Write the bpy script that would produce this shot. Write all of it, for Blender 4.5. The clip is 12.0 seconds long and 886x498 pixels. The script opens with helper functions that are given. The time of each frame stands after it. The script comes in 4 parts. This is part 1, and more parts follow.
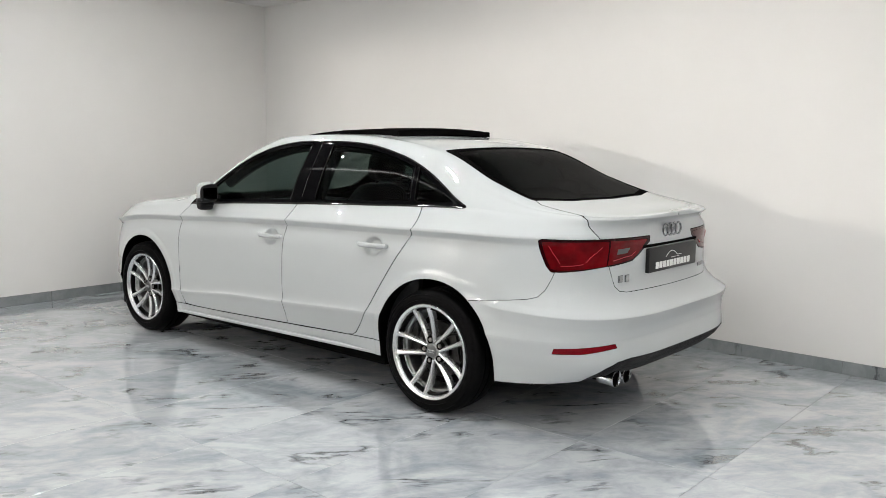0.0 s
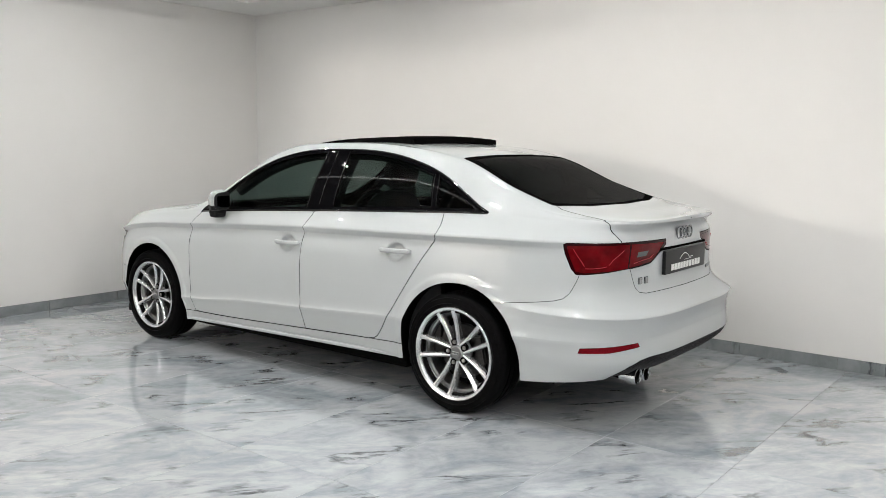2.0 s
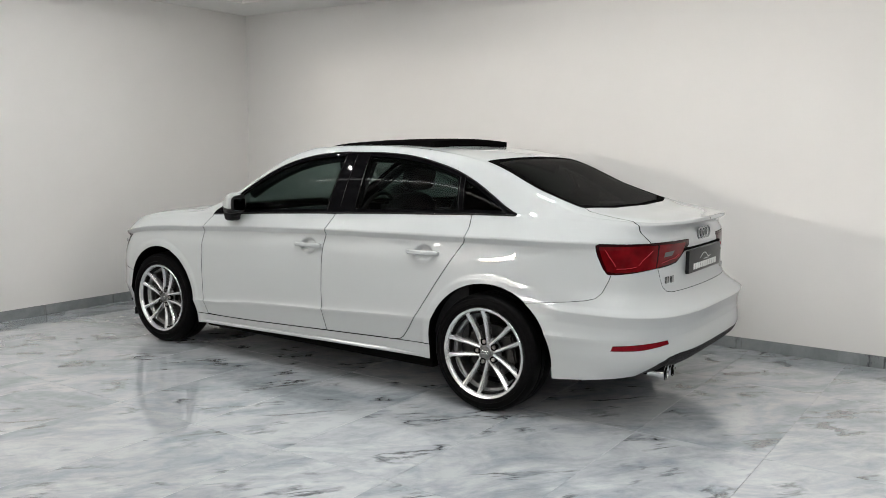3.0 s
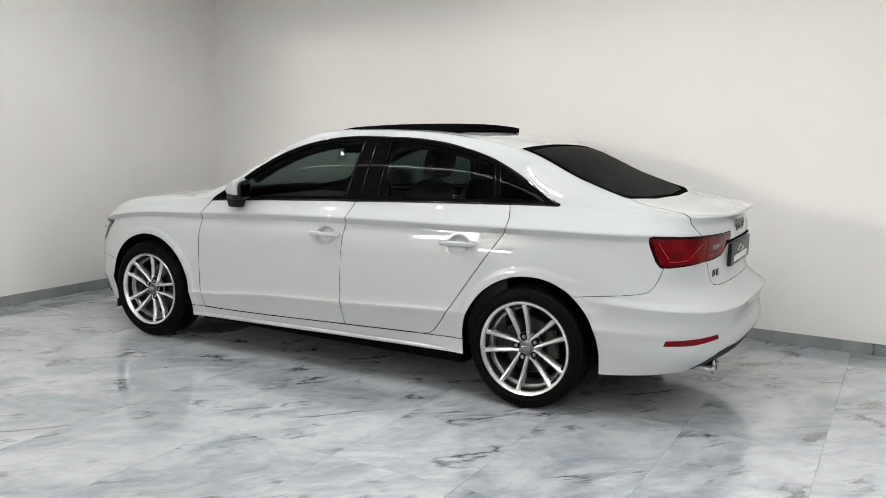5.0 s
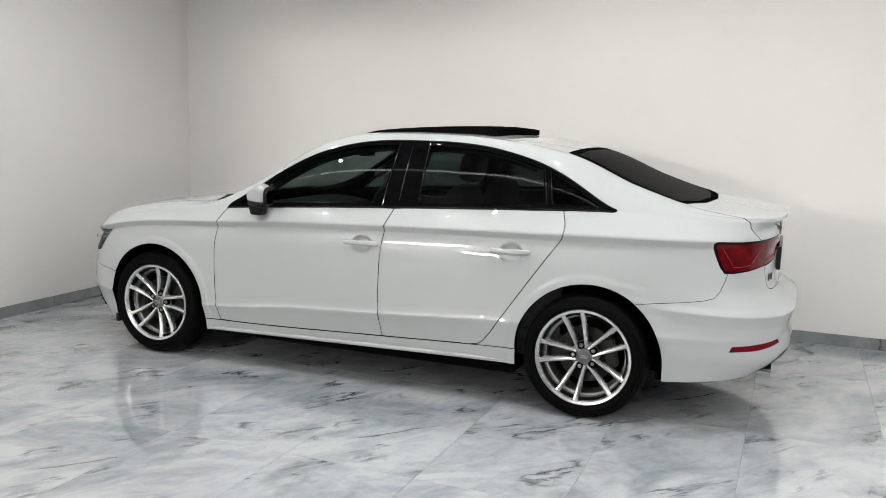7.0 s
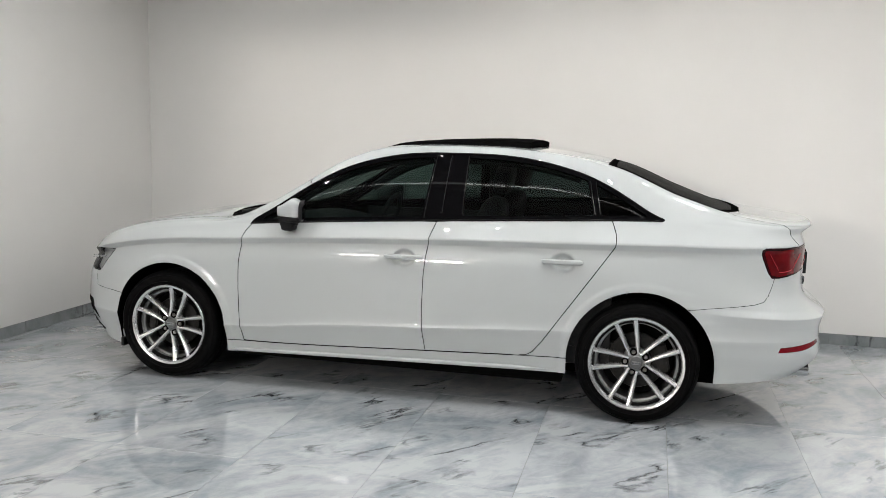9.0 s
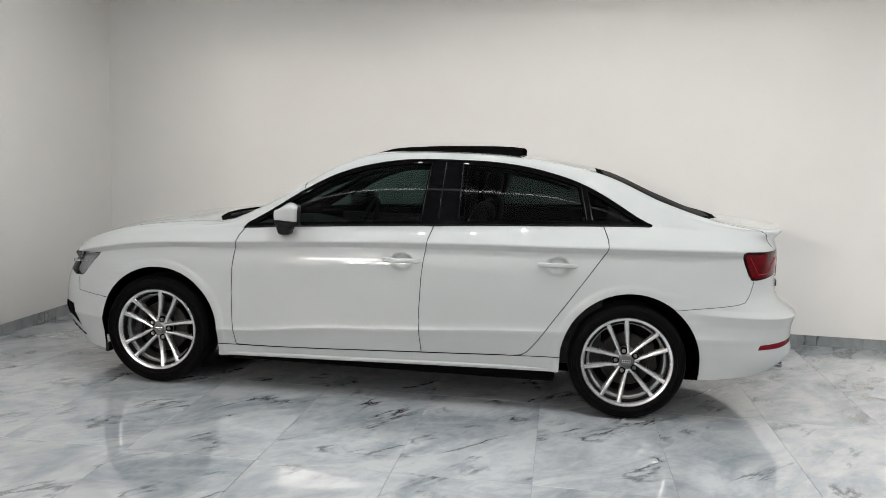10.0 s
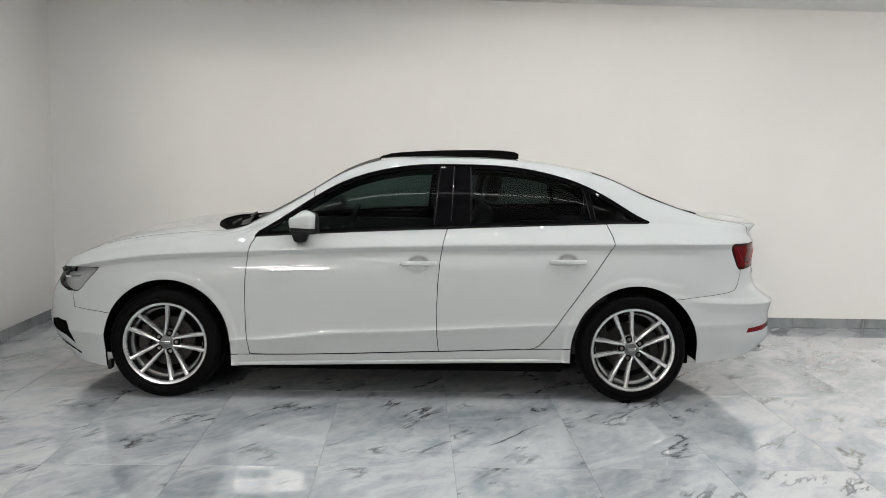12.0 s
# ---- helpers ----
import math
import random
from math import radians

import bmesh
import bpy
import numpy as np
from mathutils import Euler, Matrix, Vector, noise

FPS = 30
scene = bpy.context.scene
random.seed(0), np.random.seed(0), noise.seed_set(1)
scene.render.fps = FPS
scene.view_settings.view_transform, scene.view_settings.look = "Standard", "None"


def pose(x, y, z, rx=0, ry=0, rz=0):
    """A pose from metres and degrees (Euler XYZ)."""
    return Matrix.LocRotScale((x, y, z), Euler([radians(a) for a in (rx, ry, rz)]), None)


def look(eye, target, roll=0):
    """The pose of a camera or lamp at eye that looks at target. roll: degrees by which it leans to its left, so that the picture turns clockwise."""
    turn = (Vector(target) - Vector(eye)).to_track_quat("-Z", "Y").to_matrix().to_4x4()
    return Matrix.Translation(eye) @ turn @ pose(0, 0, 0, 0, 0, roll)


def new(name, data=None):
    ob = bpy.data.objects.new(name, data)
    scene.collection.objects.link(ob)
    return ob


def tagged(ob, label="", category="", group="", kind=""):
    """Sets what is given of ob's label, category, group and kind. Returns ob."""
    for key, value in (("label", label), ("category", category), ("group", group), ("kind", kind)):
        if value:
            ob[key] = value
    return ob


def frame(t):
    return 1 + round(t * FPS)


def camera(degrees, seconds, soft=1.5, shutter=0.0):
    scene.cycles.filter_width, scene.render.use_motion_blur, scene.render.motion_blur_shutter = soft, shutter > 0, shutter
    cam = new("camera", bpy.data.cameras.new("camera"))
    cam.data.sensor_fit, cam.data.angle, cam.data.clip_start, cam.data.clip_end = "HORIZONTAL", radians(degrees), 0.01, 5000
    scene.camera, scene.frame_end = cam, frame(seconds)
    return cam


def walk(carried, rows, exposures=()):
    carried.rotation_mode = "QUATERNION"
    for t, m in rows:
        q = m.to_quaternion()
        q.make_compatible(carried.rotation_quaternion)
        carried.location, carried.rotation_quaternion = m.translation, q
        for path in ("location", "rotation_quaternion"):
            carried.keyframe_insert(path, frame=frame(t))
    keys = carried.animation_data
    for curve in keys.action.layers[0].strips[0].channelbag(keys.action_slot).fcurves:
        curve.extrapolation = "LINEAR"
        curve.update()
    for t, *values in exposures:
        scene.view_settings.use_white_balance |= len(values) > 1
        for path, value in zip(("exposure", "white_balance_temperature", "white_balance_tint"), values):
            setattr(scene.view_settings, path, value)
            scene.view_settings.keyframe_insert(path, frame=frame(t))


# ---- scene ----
cam = camera(54.9, 12.0, soft=0.8)
PATH = [
    (0, (4.09, -3.986, 1.379), (2.801, -2.479, 1.119), 0.8),
    (0.5, (4.047, -4.023, 1.383), (2.769, -2.506, 1.126), 0.9),
    (1, (3.989, -4.098, 1.385), (2.724, -2.569, 1.134), 0.9),
    (1.5, (3.953, -4.176, 1.389), (2.706, -2.631, 1.144), 0.8),
    (2, (3.918, -4.291, 1.383), (2.702, -2.722, 1.139), 0.6),
    (2.5, (3.837, -4.44, 1.415), (2.661, -2.841, 1.168), 0.4),
    (3, (3.64, -4.588, 1.414), (2.514, -2.954, 1.164), 0.5),
    (5, (2.971, -4.757, 1.425), (2.026, -3.018, 1.136), 1.5),
    (5.5, (2.785, -4.852, 1.44), (1.886, -3.089, 1.146), 1.6),
    (6, (2.627, -4.838, 1.44), (1.776, -3.052, 1.143), 1.6),
    (6.5, (2.463, -4.836, 1.456), (1.662, -3.028, 1.157), 1.5),
    (7, (2.237, -4.936, 1.455), (1.49, -3.105, 1.159), 1.5),
    (9, (1.374, -5.203, 1.444), (0.904, -3.278, 1.179), 1.4),
    (9.5, (1.194, -5.341, 1.413), (0.814, -3.393, 1.167), 1.7),
    (10, (0.949, -5.413, 1.426), (0.68, -3.446, 1.185), 2.2),
    (10.5, (0.664, -5.485, 1.437), (0.504, -3.506, 1.196), 1.7),
    (11, (0.483, -5.597, 1.42), (0.422, -3.611, 1.191), 1.4),
    (11.5, (0.274, -5.641, 1.439), (0.286, -3.654, 1.208), 1.1),
    (12, (0.071, -5.617, 1.44), (0.141, -3.632, 1.205), 1.3),
]
walk(cam, [(t, look(eye, target, roll)) for t, eye, target, roll in PATH], [(0, -0.10), (1.5, -0.10), (2.5, -0.12), (3, -0.27), (5, -0.14), (9, -0.22), (12, -0.33)])

# ---- light and world ----
world = bpy.data.worlds.new("world")
scene.world = world
world.use_nodes = True
world.node_tree.nodes["Background"].inputs[0].default_value = (0.9, 0.95, 1.0, 1)
world.node_tree.nodes["Background"].inputs[1].default_value = 0.05

# ---- materials ----


def material(name, colour=(0.8, 0.8, 0.8), rough=0.5, metal=0.0, coat=0.0, spec=0.5):
    m = bpy.data.materials.new(name)
    m.use_nodes = True
    b = m.node_tree.nodes["Principled BSDF"]
    b.inputs["Base Color"].default_value = (*colour, 1)
    b.inputs["Roughness"].default_value = rough
    b.inputs["Metallic"].default_value = metal
    b.inputs["Coat Weight"].default_value = coat
    b.inputs["Coat Roughness"].default_value = 0.012
    b.inputs["Specular IOR Level"].default_value = spec
    return m


def add(m, kind, **values):
    n = m.node_tree.nodes.new(kind)
    for key, value in values.items():
        n.inputs[key.replace("_", " ")].default_value = value
    return n


def wire(m, a, out, b, into):
    m.node_tree.links.new(a.outputs[out], b.inputs[into])


def ramp(m, stops):
    n = m.node_tree.nodes.new("ShaderNodeValToRGB")
    while len(n.color_ramp.elements) < len(stops):
        n.color_ramp.elements.new(0.5)
    for e, (at, c) in zip(n.color_ramp.elements, stops):
        e.position, e.color = at, (*c, 1)
    return n


def grained(m, scale, low, high, rough_low, rough_high, bump=0.0, detail=6.0):
    """Noise in colour, roughness and relief, in metres of the object."""
    b = m.node_tree.nodes["Principled BSDF"]
    co = add(m, "ShaderNodeTexCoord")
    n = add(m, "ShaderNodeTexNoise", Scale=scale, Detail=detail, Roughness=0.6)
    wire(m, co, "Object", n, "Vector")
    r = ramp(m, [(0.3, low), (0.7, high)])
    wire(m, n, "Fac", r, "Fac")
    wire(m, r, "Color", b, "Base Color")
    k = add(m, "ShaderNodeMapRange")
    k.inputs["To Min"].default_value, k.inputs["To Max"].default_value = rough_low, rough_high
    wire(m, n, "Fac", k, "Value")
    wire(m, k, "Result", b, "Roughness")
    if bump:
        f = add(m, "ShaderNodeTexNoise", Scale=scale * 8, Detail=4.0)
        wire(m, co, "Object", f, "Vector")
        u = add(m, "ShaderNodeBump", Strength=bump, Distance=0.002)
        wire(m, f, "Fac", u, "Height")
        wire(m, u, "Normal", b, "Normal")
    return m


def marble(name, light, mid, vein, rough):
    """Polished veined marble; each tile takes its own piece of the pattern."""
    m = material(name, mid, rough, coat=1.0, spec=0.3)
    b = m.node_tree.nodes["Principled BSDF"]
    b.inputs["Coat Roughness"].default_value, b.inputs["Coat IOR"].default_value = 0.014, 1.75
    co = add(m, "ShaderNodeTexCoord")
    info = add(m, "ShaderNodeObjectInfo")
    shift = add(m, "ShaderNodeVectorMath")
    shift.operation = "MULTIPLY_ADD"
    comb = add(m, "ShaderNodeCombineXYZ")
    wire(m, info, "Random", comb, "X")
    wire(m, info, "Random", comb, "Y")
    shift.inputs[1].default_value = (37.0, 53.0, 0.0)
    wire(m, comb, "Vector", shift, 0)
    wire(m, co, "Object", shift, 2)
    turn = add(m, "ShaderNodeMapping")
    turn.inputs["Rotation"].default_value = (0, 0, -0.85)
    wire(m, shift, "Vector", turn, "Vector")
    stretch = add(m, "ShaderNodeMapping")
    stretch.inputs["Scale"].default_value = (1.0, 1.7, 1.0)
    wire(m, turn, "Vector", stretch, "Vector")
    cloud = add(m, "ShaderNodeTexNoise", Scale=1.6, Detail=9.0, Roughness=0.6, Distortion=1.2)
    wire(m, stretch, "Vector", cloud, "Vector")
    base = ramp(m, [(0.37, mid), (0.58, light)])
    # finer mottling inside the clouds
    fine = add(m, "ShaderNodeTexNoise", Scale=9.0, Detail=8.0, Roughness=0.65, Distortion=0.8)
    wire(m, stretch, "Vector", fine, "Vector")
    blend = m.node_tree.nodes.new("ShaderNodeMix")
    blend.inputs[0].default_value = 0.30
    wire(m, cloud, "Fac", blend, 2)
    wire(m, fine, "Fac", blend, 3)
    wire(m, blend, 0, base, "Fac")
    # thin dark veins where a warped noise crosses its middle
    lean = add(m, "ShaderNodeMapping")
    lean.inputs["Scale"].default_value = (0.75, 2.4, 1.0)
    wire(m, turn, "Vector", lean, "Vector")
    warp = add(m, "ShaderNodeTexNoise", Scale=0.9, Detail=9.0, Roughness=0.6, Distortion=0.35)
    wire(m, lean, "Vector", warp, "Vector")
    off = add(m, "ShaderNodeMath")
    off.operation = "SUBTRACT"
    off.inputs[1].default_value = 0.5
    wire(m, warp, "Fac", off, 0)
    size = add(m, "ShaderNodeMath")
    size.operation = "ABSOLUTE"
    wire(m, off, "Value", size, 0)
    line = ramp(m, [(0.0, (1, 1, 1)), (0.005, (0.75, 0.75, 0.75)), (0.022, (0, 0, 0))])
    wire(m, size, "Value", line, "Fac")
    patch = add(m, "ShaderNodeTexNoise", Scale=3.1, Detail=3.0)
    wire(m, shift, "Vector", patch, "Vector")
    gate = ramp(m, [(0.48, (0, 0, 0)), (0.62, (1, 1, 1))])
    wire(m, patch, "Fac", gate, "Fac")
    amount = add(m, "ShaderNodeMath")
    amount.operation = "MULTIPLY"
    wire(m, line, "Color", amount, 0)
    wire(m, gate, "Color", amount, 1)
    mix = m.node_tree.nodes.new("ShaderNodeMix")
    mix.data_type = "RGBA"
    wire(m, amount, "Value", mix, 0)
    wire(m, base, "Color", mix, 6)
    mix.inputs[7].default_value = (*vein, 1)
    wire(m, mix, 2, b, "Base Color")
    k = add(m, "ShaderNodeMapRange")
    k.inputs["To Min"].default_value, k.inputs["To Max"].default_value = rough * 0.8, rough * 1.5
    wire(m, cloud, "Fac", k, "Value")
    wire(m, k, "Result", b, "Roughness")
    return m


def tinted(name, colour, face=0.03, edge=0.8, gloss=0.01):
    """Tinted glass: a dark see-through sheet with a clear reflection."""
    m = bpy.data.materials.new(name)
    m.use_nodes = True
    t = m.node_tree
    t.nodes.remove(t.nodes["Principled BSDF"])
    see = add(m, "ShaderNodeBsdfTransparent", Color=(*colour, 1))
    shine = add(m, "ShaderNodeBsdfGlossy", Roughness=gloss, Color=(0.2, 0.2, 0.2, 1))
    lean = add(m, "ShaderNodeLayerWeight")
    steep = add(m, "ShaderNodeMath")
    steep.operation = "POWER"
    steep.inputs[1].default_value = 5.0
    wire(m, lean, "Facing", steep, 0)
    share = add(m, "ShaderNodeMath")
    share.operation = "MULTIPLY_ADD"
    share.inputs[1].default_value, share.inputs[2].default_value = edge * 2, face * 5
    share.use_clamp = True
    wire(m, steep, "Value", share, 0)
    mix = add(m, "ShaderNodeMixShader")
    wire(m, share, "Value", mix, 0)
    wire(m, see, "BSDF", mix, 1)
    wire(m, shine, "BSDF", mix, 2)
    wire(m, mix, "Shader", t.nodes["Material Output"], "Surface")
    return m


def glowing(name, colour, strength):
    m = material(name, colour, 0.4)
    b = m.node_tree.nodes["Principled BSDF"]
    b.inputs["Emission Color"].default_value = (*colour, 1)
    b.inputs["Emission Strength"].default_value = strength
    return m


PAINT = grained(material("white_paint", (0.8, 0.8, 0.8), 0.4, coat=1.0, spec=0.05), 900, (0.42, 0.447, 0.457), (0.45, 0.477, 0.487), 0.4, 0.5)
BLACK_GLOSS = material("gloss_black_trim", (0.003, 0.003, 0.0035), 0.03, spec=0.025)
TRIM_GLOSS = material("gloss_black_moulding", (0.004, 0.004, 0.0045), 0.08, spec=0.35)
BLACK_PLATE = grained(material("black_plate", (0.012, 0.013, 0.014), 0.35, spec=0.3), 60, (0.010, 0.011, 0.012), (0.016, 0.017, 0.018), 0.3, 0.45)
BLACK_PLASTIC = grained(material("black_plastic", (0.02, 0.02, 0.02), 0.5, spec=0.12), 400, (0.008, 0.008, 0.009), (0.015, 0.015, 0.016), 0.45, 0.6, 0.3)
# near-black that stands for shade in joints, recesses and under the car
SHADE = material("near_black_shade", (0.003, 0.003, 0.003), 0.9, spec=0.02)
RUBBER = grained(material("tyre_rubber", (0.006, 0.006, 0.006), 0.55, spec=0.03), 60, (0.0025, 0.0025, 0.0025), (0.0045, 0.0045, 0.005), 0.4, 0.55, 0.25)
ALLOY = grained(material("silver_alloy", (0.6, 0.6, 0.61), 0.3, 0.82, coat=0.2), 30, (0.60, 0.61, 0.62), (0.66, 0.67, 0.68), 0.22, 0.28)
# darker copy of the alloy, shade inside the rim put into its colour
BARREL = grained(material("shaded_alloy", (0.4, 0.4, 0.4), 0.4, 0.9), 40, (0.34, 0.345, 0.35), (0.42, 0.425, 0.43), 0.32, 0.44)
HUB_GREY = grained(material("hub_alloy", (0.3, 0.3, 0.31), 0.4, 0.7), 90, (0.24, 0.245, 0.25), (0.32, 0.325, 0.33), 0.36, 0.46)
REVERSE_GREY = material("reverse_lens", (0.10, 0.09, 0.095), 0.15, 0.3)
CAP_GREY = material("cap_grey", (0.11, 0.113, 0.118), 0.35, 0.5)
DARK_STEEL = grained(material("dark_steel", (0.05, 0.05, 0.05), 0.5, 0.8), 60, (0.015, 0.015, 0.015), (0.035, 0.034, 0.033), 0.4, 0.6)
STEEL = grained(material("brake_steel", (0.3, 0.3, 0.3), 0.35, 1.0), 80, (0.22, 0.21, 0.2), (0.4, 0.39, 0.38), 0.3, 0.5)
CHROME = material("chrome", (0.75, 0.76, 0.77), 0.06, 1.0)
MIRROR = material("dimming_mirror", (0.06, 0.065, 0.07), 0.02, 1.0)
TIP_CHROME = material("tip_chrome", (0.52, 0.53, 0.54), 0.1, 1.0)
DARK_CHROME = material("dark_chrome", (0.34, 0.35, 0.36), 0.12, 1.0)
GLASS = tinted("tinted_glass", (0.19, 0.25, 0.235), 0.010, 0.5)
PRIVACY_GLASS = tinted("rear_door_glass", (0.145, 0.18, 0.172), 0.010, 0.5)
SCREEN_GLASS = tinted("windscreen_glass", (0.56, 0.63, 0.61), 0.02, 0.5)
REAR_GLASS = tinted("dark_tinted_glass", (0.03, 0.036, 0.036), 0.006, 0.26)
ROOF_BLACK = material("roof_black_glass", (0.004, 0.004, 0.004), 0.6, spec=0.0)
LENS_CLEAR = tinted("clear_lens", (0.85, 0.87, 0.88))
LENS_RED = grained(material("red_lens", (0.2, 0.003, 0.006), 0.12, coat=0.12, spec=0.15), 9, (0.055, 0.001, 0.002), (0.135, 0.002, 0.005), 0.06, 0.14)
LENS_BRIGHT = material("pale_red_lens", (0.36, 0.03, 0.04), 0.15, coat=0.12, spec=0.2)
LENS_DARK = material("dark_red_lens", (0.02, 0.001, 0.002), 0.08, coat=0.12, spec=0.15)
REFLECTOR_RED = grained(material("red_reflector", (0.3, 0.004, 0.01), 0.15, spec=0.15), 180, (0.10, 0.002, 0.006), (0.20, 0.004, 0.010), 0.12, 0.25)
LAMP_GREY = material("lamp_housing", (0.56, 0.57, 0.58), 0.28, 0.2)
FABRIC = grained(material("dark_seat_leather", (0.02, 0.02, 0.02), 0.5, spec=0.25), 40, (0.012, 0.012, 0.013), (0.026, 0.026, 0.027), 0.4, 0.6, 0.3)
WHITE_MARK = material("white_print", (0.75, 0.76, 0.75), 0.5)
WALL = grained(material("white_wall_paint", (0.76, 0.75, 0.73), 0.6), 1.4, (0.81, 0.80, 0.785), (0.84, 0.83, 0.815), 0.55, 0.7, 0.08)
CEILING = grained(material("white_ceiling_paint", (0.8, 0.8, 0.79), 0.7), 2.0, (0.76, 0.76, 0.75), (0.8, 0.8, 0.79), 0.6, 0.8)
FLOOR = marble("floor_marble", (0.51, 0.537, 0.568), (0.275, 0.312, 0.35), (0.065, 0.073, 0.085), 0.16)
SKIRTING = marble("skirting_marble", (0.30, 0.32, 0.33), (0.20, 0.22, 0.23), (0.06, 0.065, 0.07), 0.08)
GROUT = material("grey_grout", (0.22, 0.23, 0.235), 0.8)
LIT_PANEL = glowing("lit_panel", (1.0, 0.95, 0.90), 45.0)
LIT_FLOOD = glowing("lit_flood", (1.0, 0.915, 0.825), 400.0)
LIT_SPOT = glowing("lit_downlight", (1.0, 0.985, 0.955), 960.0)
LIT_STRIP = glowing("lit_strip", (1.0, 0.99, 0.97), 18.0)
# dimness of the far room put into the colour of its unseen walls
DIM_WALL = grained(material("dimmed_wall", (0.25, 0.25, 0.25), 0.7), 1.2, (0.22, 0.22, 0.22), (0.27, 0.27, 0.27), 0.6, 0.8)

# ---- building blocks ----


def mesh_of(bm, name, mat, smooth=True, sharp=35):
    me = bpy.data.meshes.new(name)
    bm.normal_update()
    if smooth:
        for f in bm.faces:
            f.smooth = True
        for e in bm.edges:
            if len(e.link_faces) == 2 and e.calc_face_angle(0) > radians(sharp):
                e.smooth = False
    bm.to_mesh(me)
    bm.free()
    me.materials.append(mat)
    return me


def part(name, bm, mat, parent=None, label="", smooth=True, sharp=35):
    """One mesh object under a thing or under a part."""
    ob = new(name, bm if isinstance(bm, bpy.types.Mesh) else mesh_of(bm, name, mat, smooth, sharp))
    ob.parent = parent
    return tagged(ob, label)


def box(lo, hi, bevel=0.0, segments=2):
    bm = bmesh.new()
    bmesh.ops.create_cube(bm, size=1)
    lo, hi = Vector(lo), Vector(hi)
    for v in bm.verts:
        v.co = Vector(((lo[i] + hi[i]) / 2 + v.co[i] * (hi[i] - lo[i])) for i in range(3))
    if bevel:
        bmesh.ops.bevel(bm, geom=bm.edges[:], offset=bevel, segments=segments, affect="EDGES", profile=0.6)
    return bm


def join(*many):
    """Several bmeshes as one."""
    out = bmesh.new()
    for bm in many:
        me = bpy.data.meshes.new("join")
        bm.to_mesh(me)
        bm.free()
        out.from_mesh(me)
        bpy.data.meshes.remove(me)
    return out


def moved(bm, m):
    bmesh.ops.transform(bm, matrix=m, verts=bm.verts)
    return bm


def lathe(profile, steps=48, axis="y", close=False):
    """A profile of (radius, along) turned round an axis."""
    bm = bmesh.new()
    rings = []
    for k in range(steps):
        a = 2 * math.pi * k / steps
        c, s = math.cos(a), math.sin(a)
        rings.append([bm.verts.new({"y": (r * c, d, r * s), "z": (r * c, r * s, d), "x": (d, r * c, r * s)}[axis]) for r, d in profile])
    n = len(profile)
    for k in range(steps):
        a, b = rings[k], rings[(k + 1) % steps]
        for i in range(n if close else n - 1):
            j = (i + 1) % n
            bm.faces.new((a[i], a[j], b[j], b[i]))
    bmesh.ops.remove_doubles(bm, verts=bm.verts, dist=1e-5)
    bmesh.ops.recalc_face_normals(bm, faces=bm.faces)
    return bm


def tube(points, radius, steps=10, closed=False):
    """A round bar along points."""
    bm = bmesh.new()
    pts = [Vector(p) for p in points]
    n, rings = len(pts), []
    for i, p in enumerate(pts):
        a, b = (pts[i - 1], pts[(i + 1) % n]) if closed else (pts[max(i - 1, 0)], pts[min(i + 1, n - 1)])
        d = (b - a).normalized()
        side = d.cross(Vector((0.13, 0.31, 0.94))).normalized()
        up = side.cross(d)
        r = radius(i / (n - 1)) if callable(radius) else radius
        rings.append([bm.verts.new(p + r * (math.cos(2 * math.pi * k / steps) * side + math.sin(2 * math.pi * k / steps) * up)) for k in range(steps)])
    for i in range(n if closed else n - 1):
        a, b = rings[i], rings[(i + 1) % n]
        for k in range(steps):
            bm.faces.new((a[k], a[(k + 1) % steps], b[(k + 1) % steps], b[k]))
    if not closed:
        bm.faces.new(rings[0][::-1])
        bm.faces.new(rings[-1])
    bmesh.ops.recalc_face_normals(bm, faces=bm.faces)
    return bm


def curve(points):
    """A smooth function through (at, value) points."""
    xs, ys = np.array(points, float).T
    h, d = np.diff(xs), np.diff(ys) / np.diff(xs)
    m = np.empty(len(xs))
    m[0], m[-1] = d[0], d[-1]
    m[1:-1] = (h[1:] * d[:-1] + h[:-1] * d[1:]) / (h[1:] + h[:-1])
    flat = d[:-1] * d[1:] <= 0
    m[1:-1][flat] *= 0.3

    def f(x):
        x = np.clip(np.asarray(x, float), xs[0], xs[-1])
        i = np.clip(np.searchsorted(xs, x) - 1, 0, len(h) - 1)
        t = (x - xs[i]) / h[i]
        return ((2 * t**3 - 3 * t**2 + 1) * ys[i] + (t**3 - 2 * t**2 + t) * h[i] * m[i]
                + (-2 * t**3 + 3 * t**2) * ys[i + 1] + (t**3 - t**2) * h[i] * m[i + 1])

    return f

# ---- room ----
X0, X1, Y0, Y1 = -2.85, 8.0, -12.0, 1.385  # inner faces of the walls
DROP, TOP = 2.62, 2.84  # underside of the dropped edge, raised ceiling


def structure(name, bm, mat, label, smooth=False):
    return tagged(part(name, bm, mat, None, "", smooth), label, name.split("_")[0], kind="structure")


structure("wall_north", box((X0 - 0.2, Y1, 0), (X1 + 0.2, Y1 + 0.2, 3.0)), WALL, "smooth white painted showroom wall")
structure("wall_west", box((X0 - 0.2, Y0, 0), (X0, Y1, 3.0)), WALL, "smooth white painted showroom wall")
# added out of view: blocks the far flood so the corner falls dark
structure("wall_pier", box((X0, -3.60, 0), (-2.07, -3.40, TOP)), WALL, "unseen white blocker added to shade the wall corner")
structure("wall_east", box((X1, Y0, 0), (X1 + 0.2, Y1, 3.0)), DIM_WALL, "plain unseen wall, greyed to stand for the dim far room")
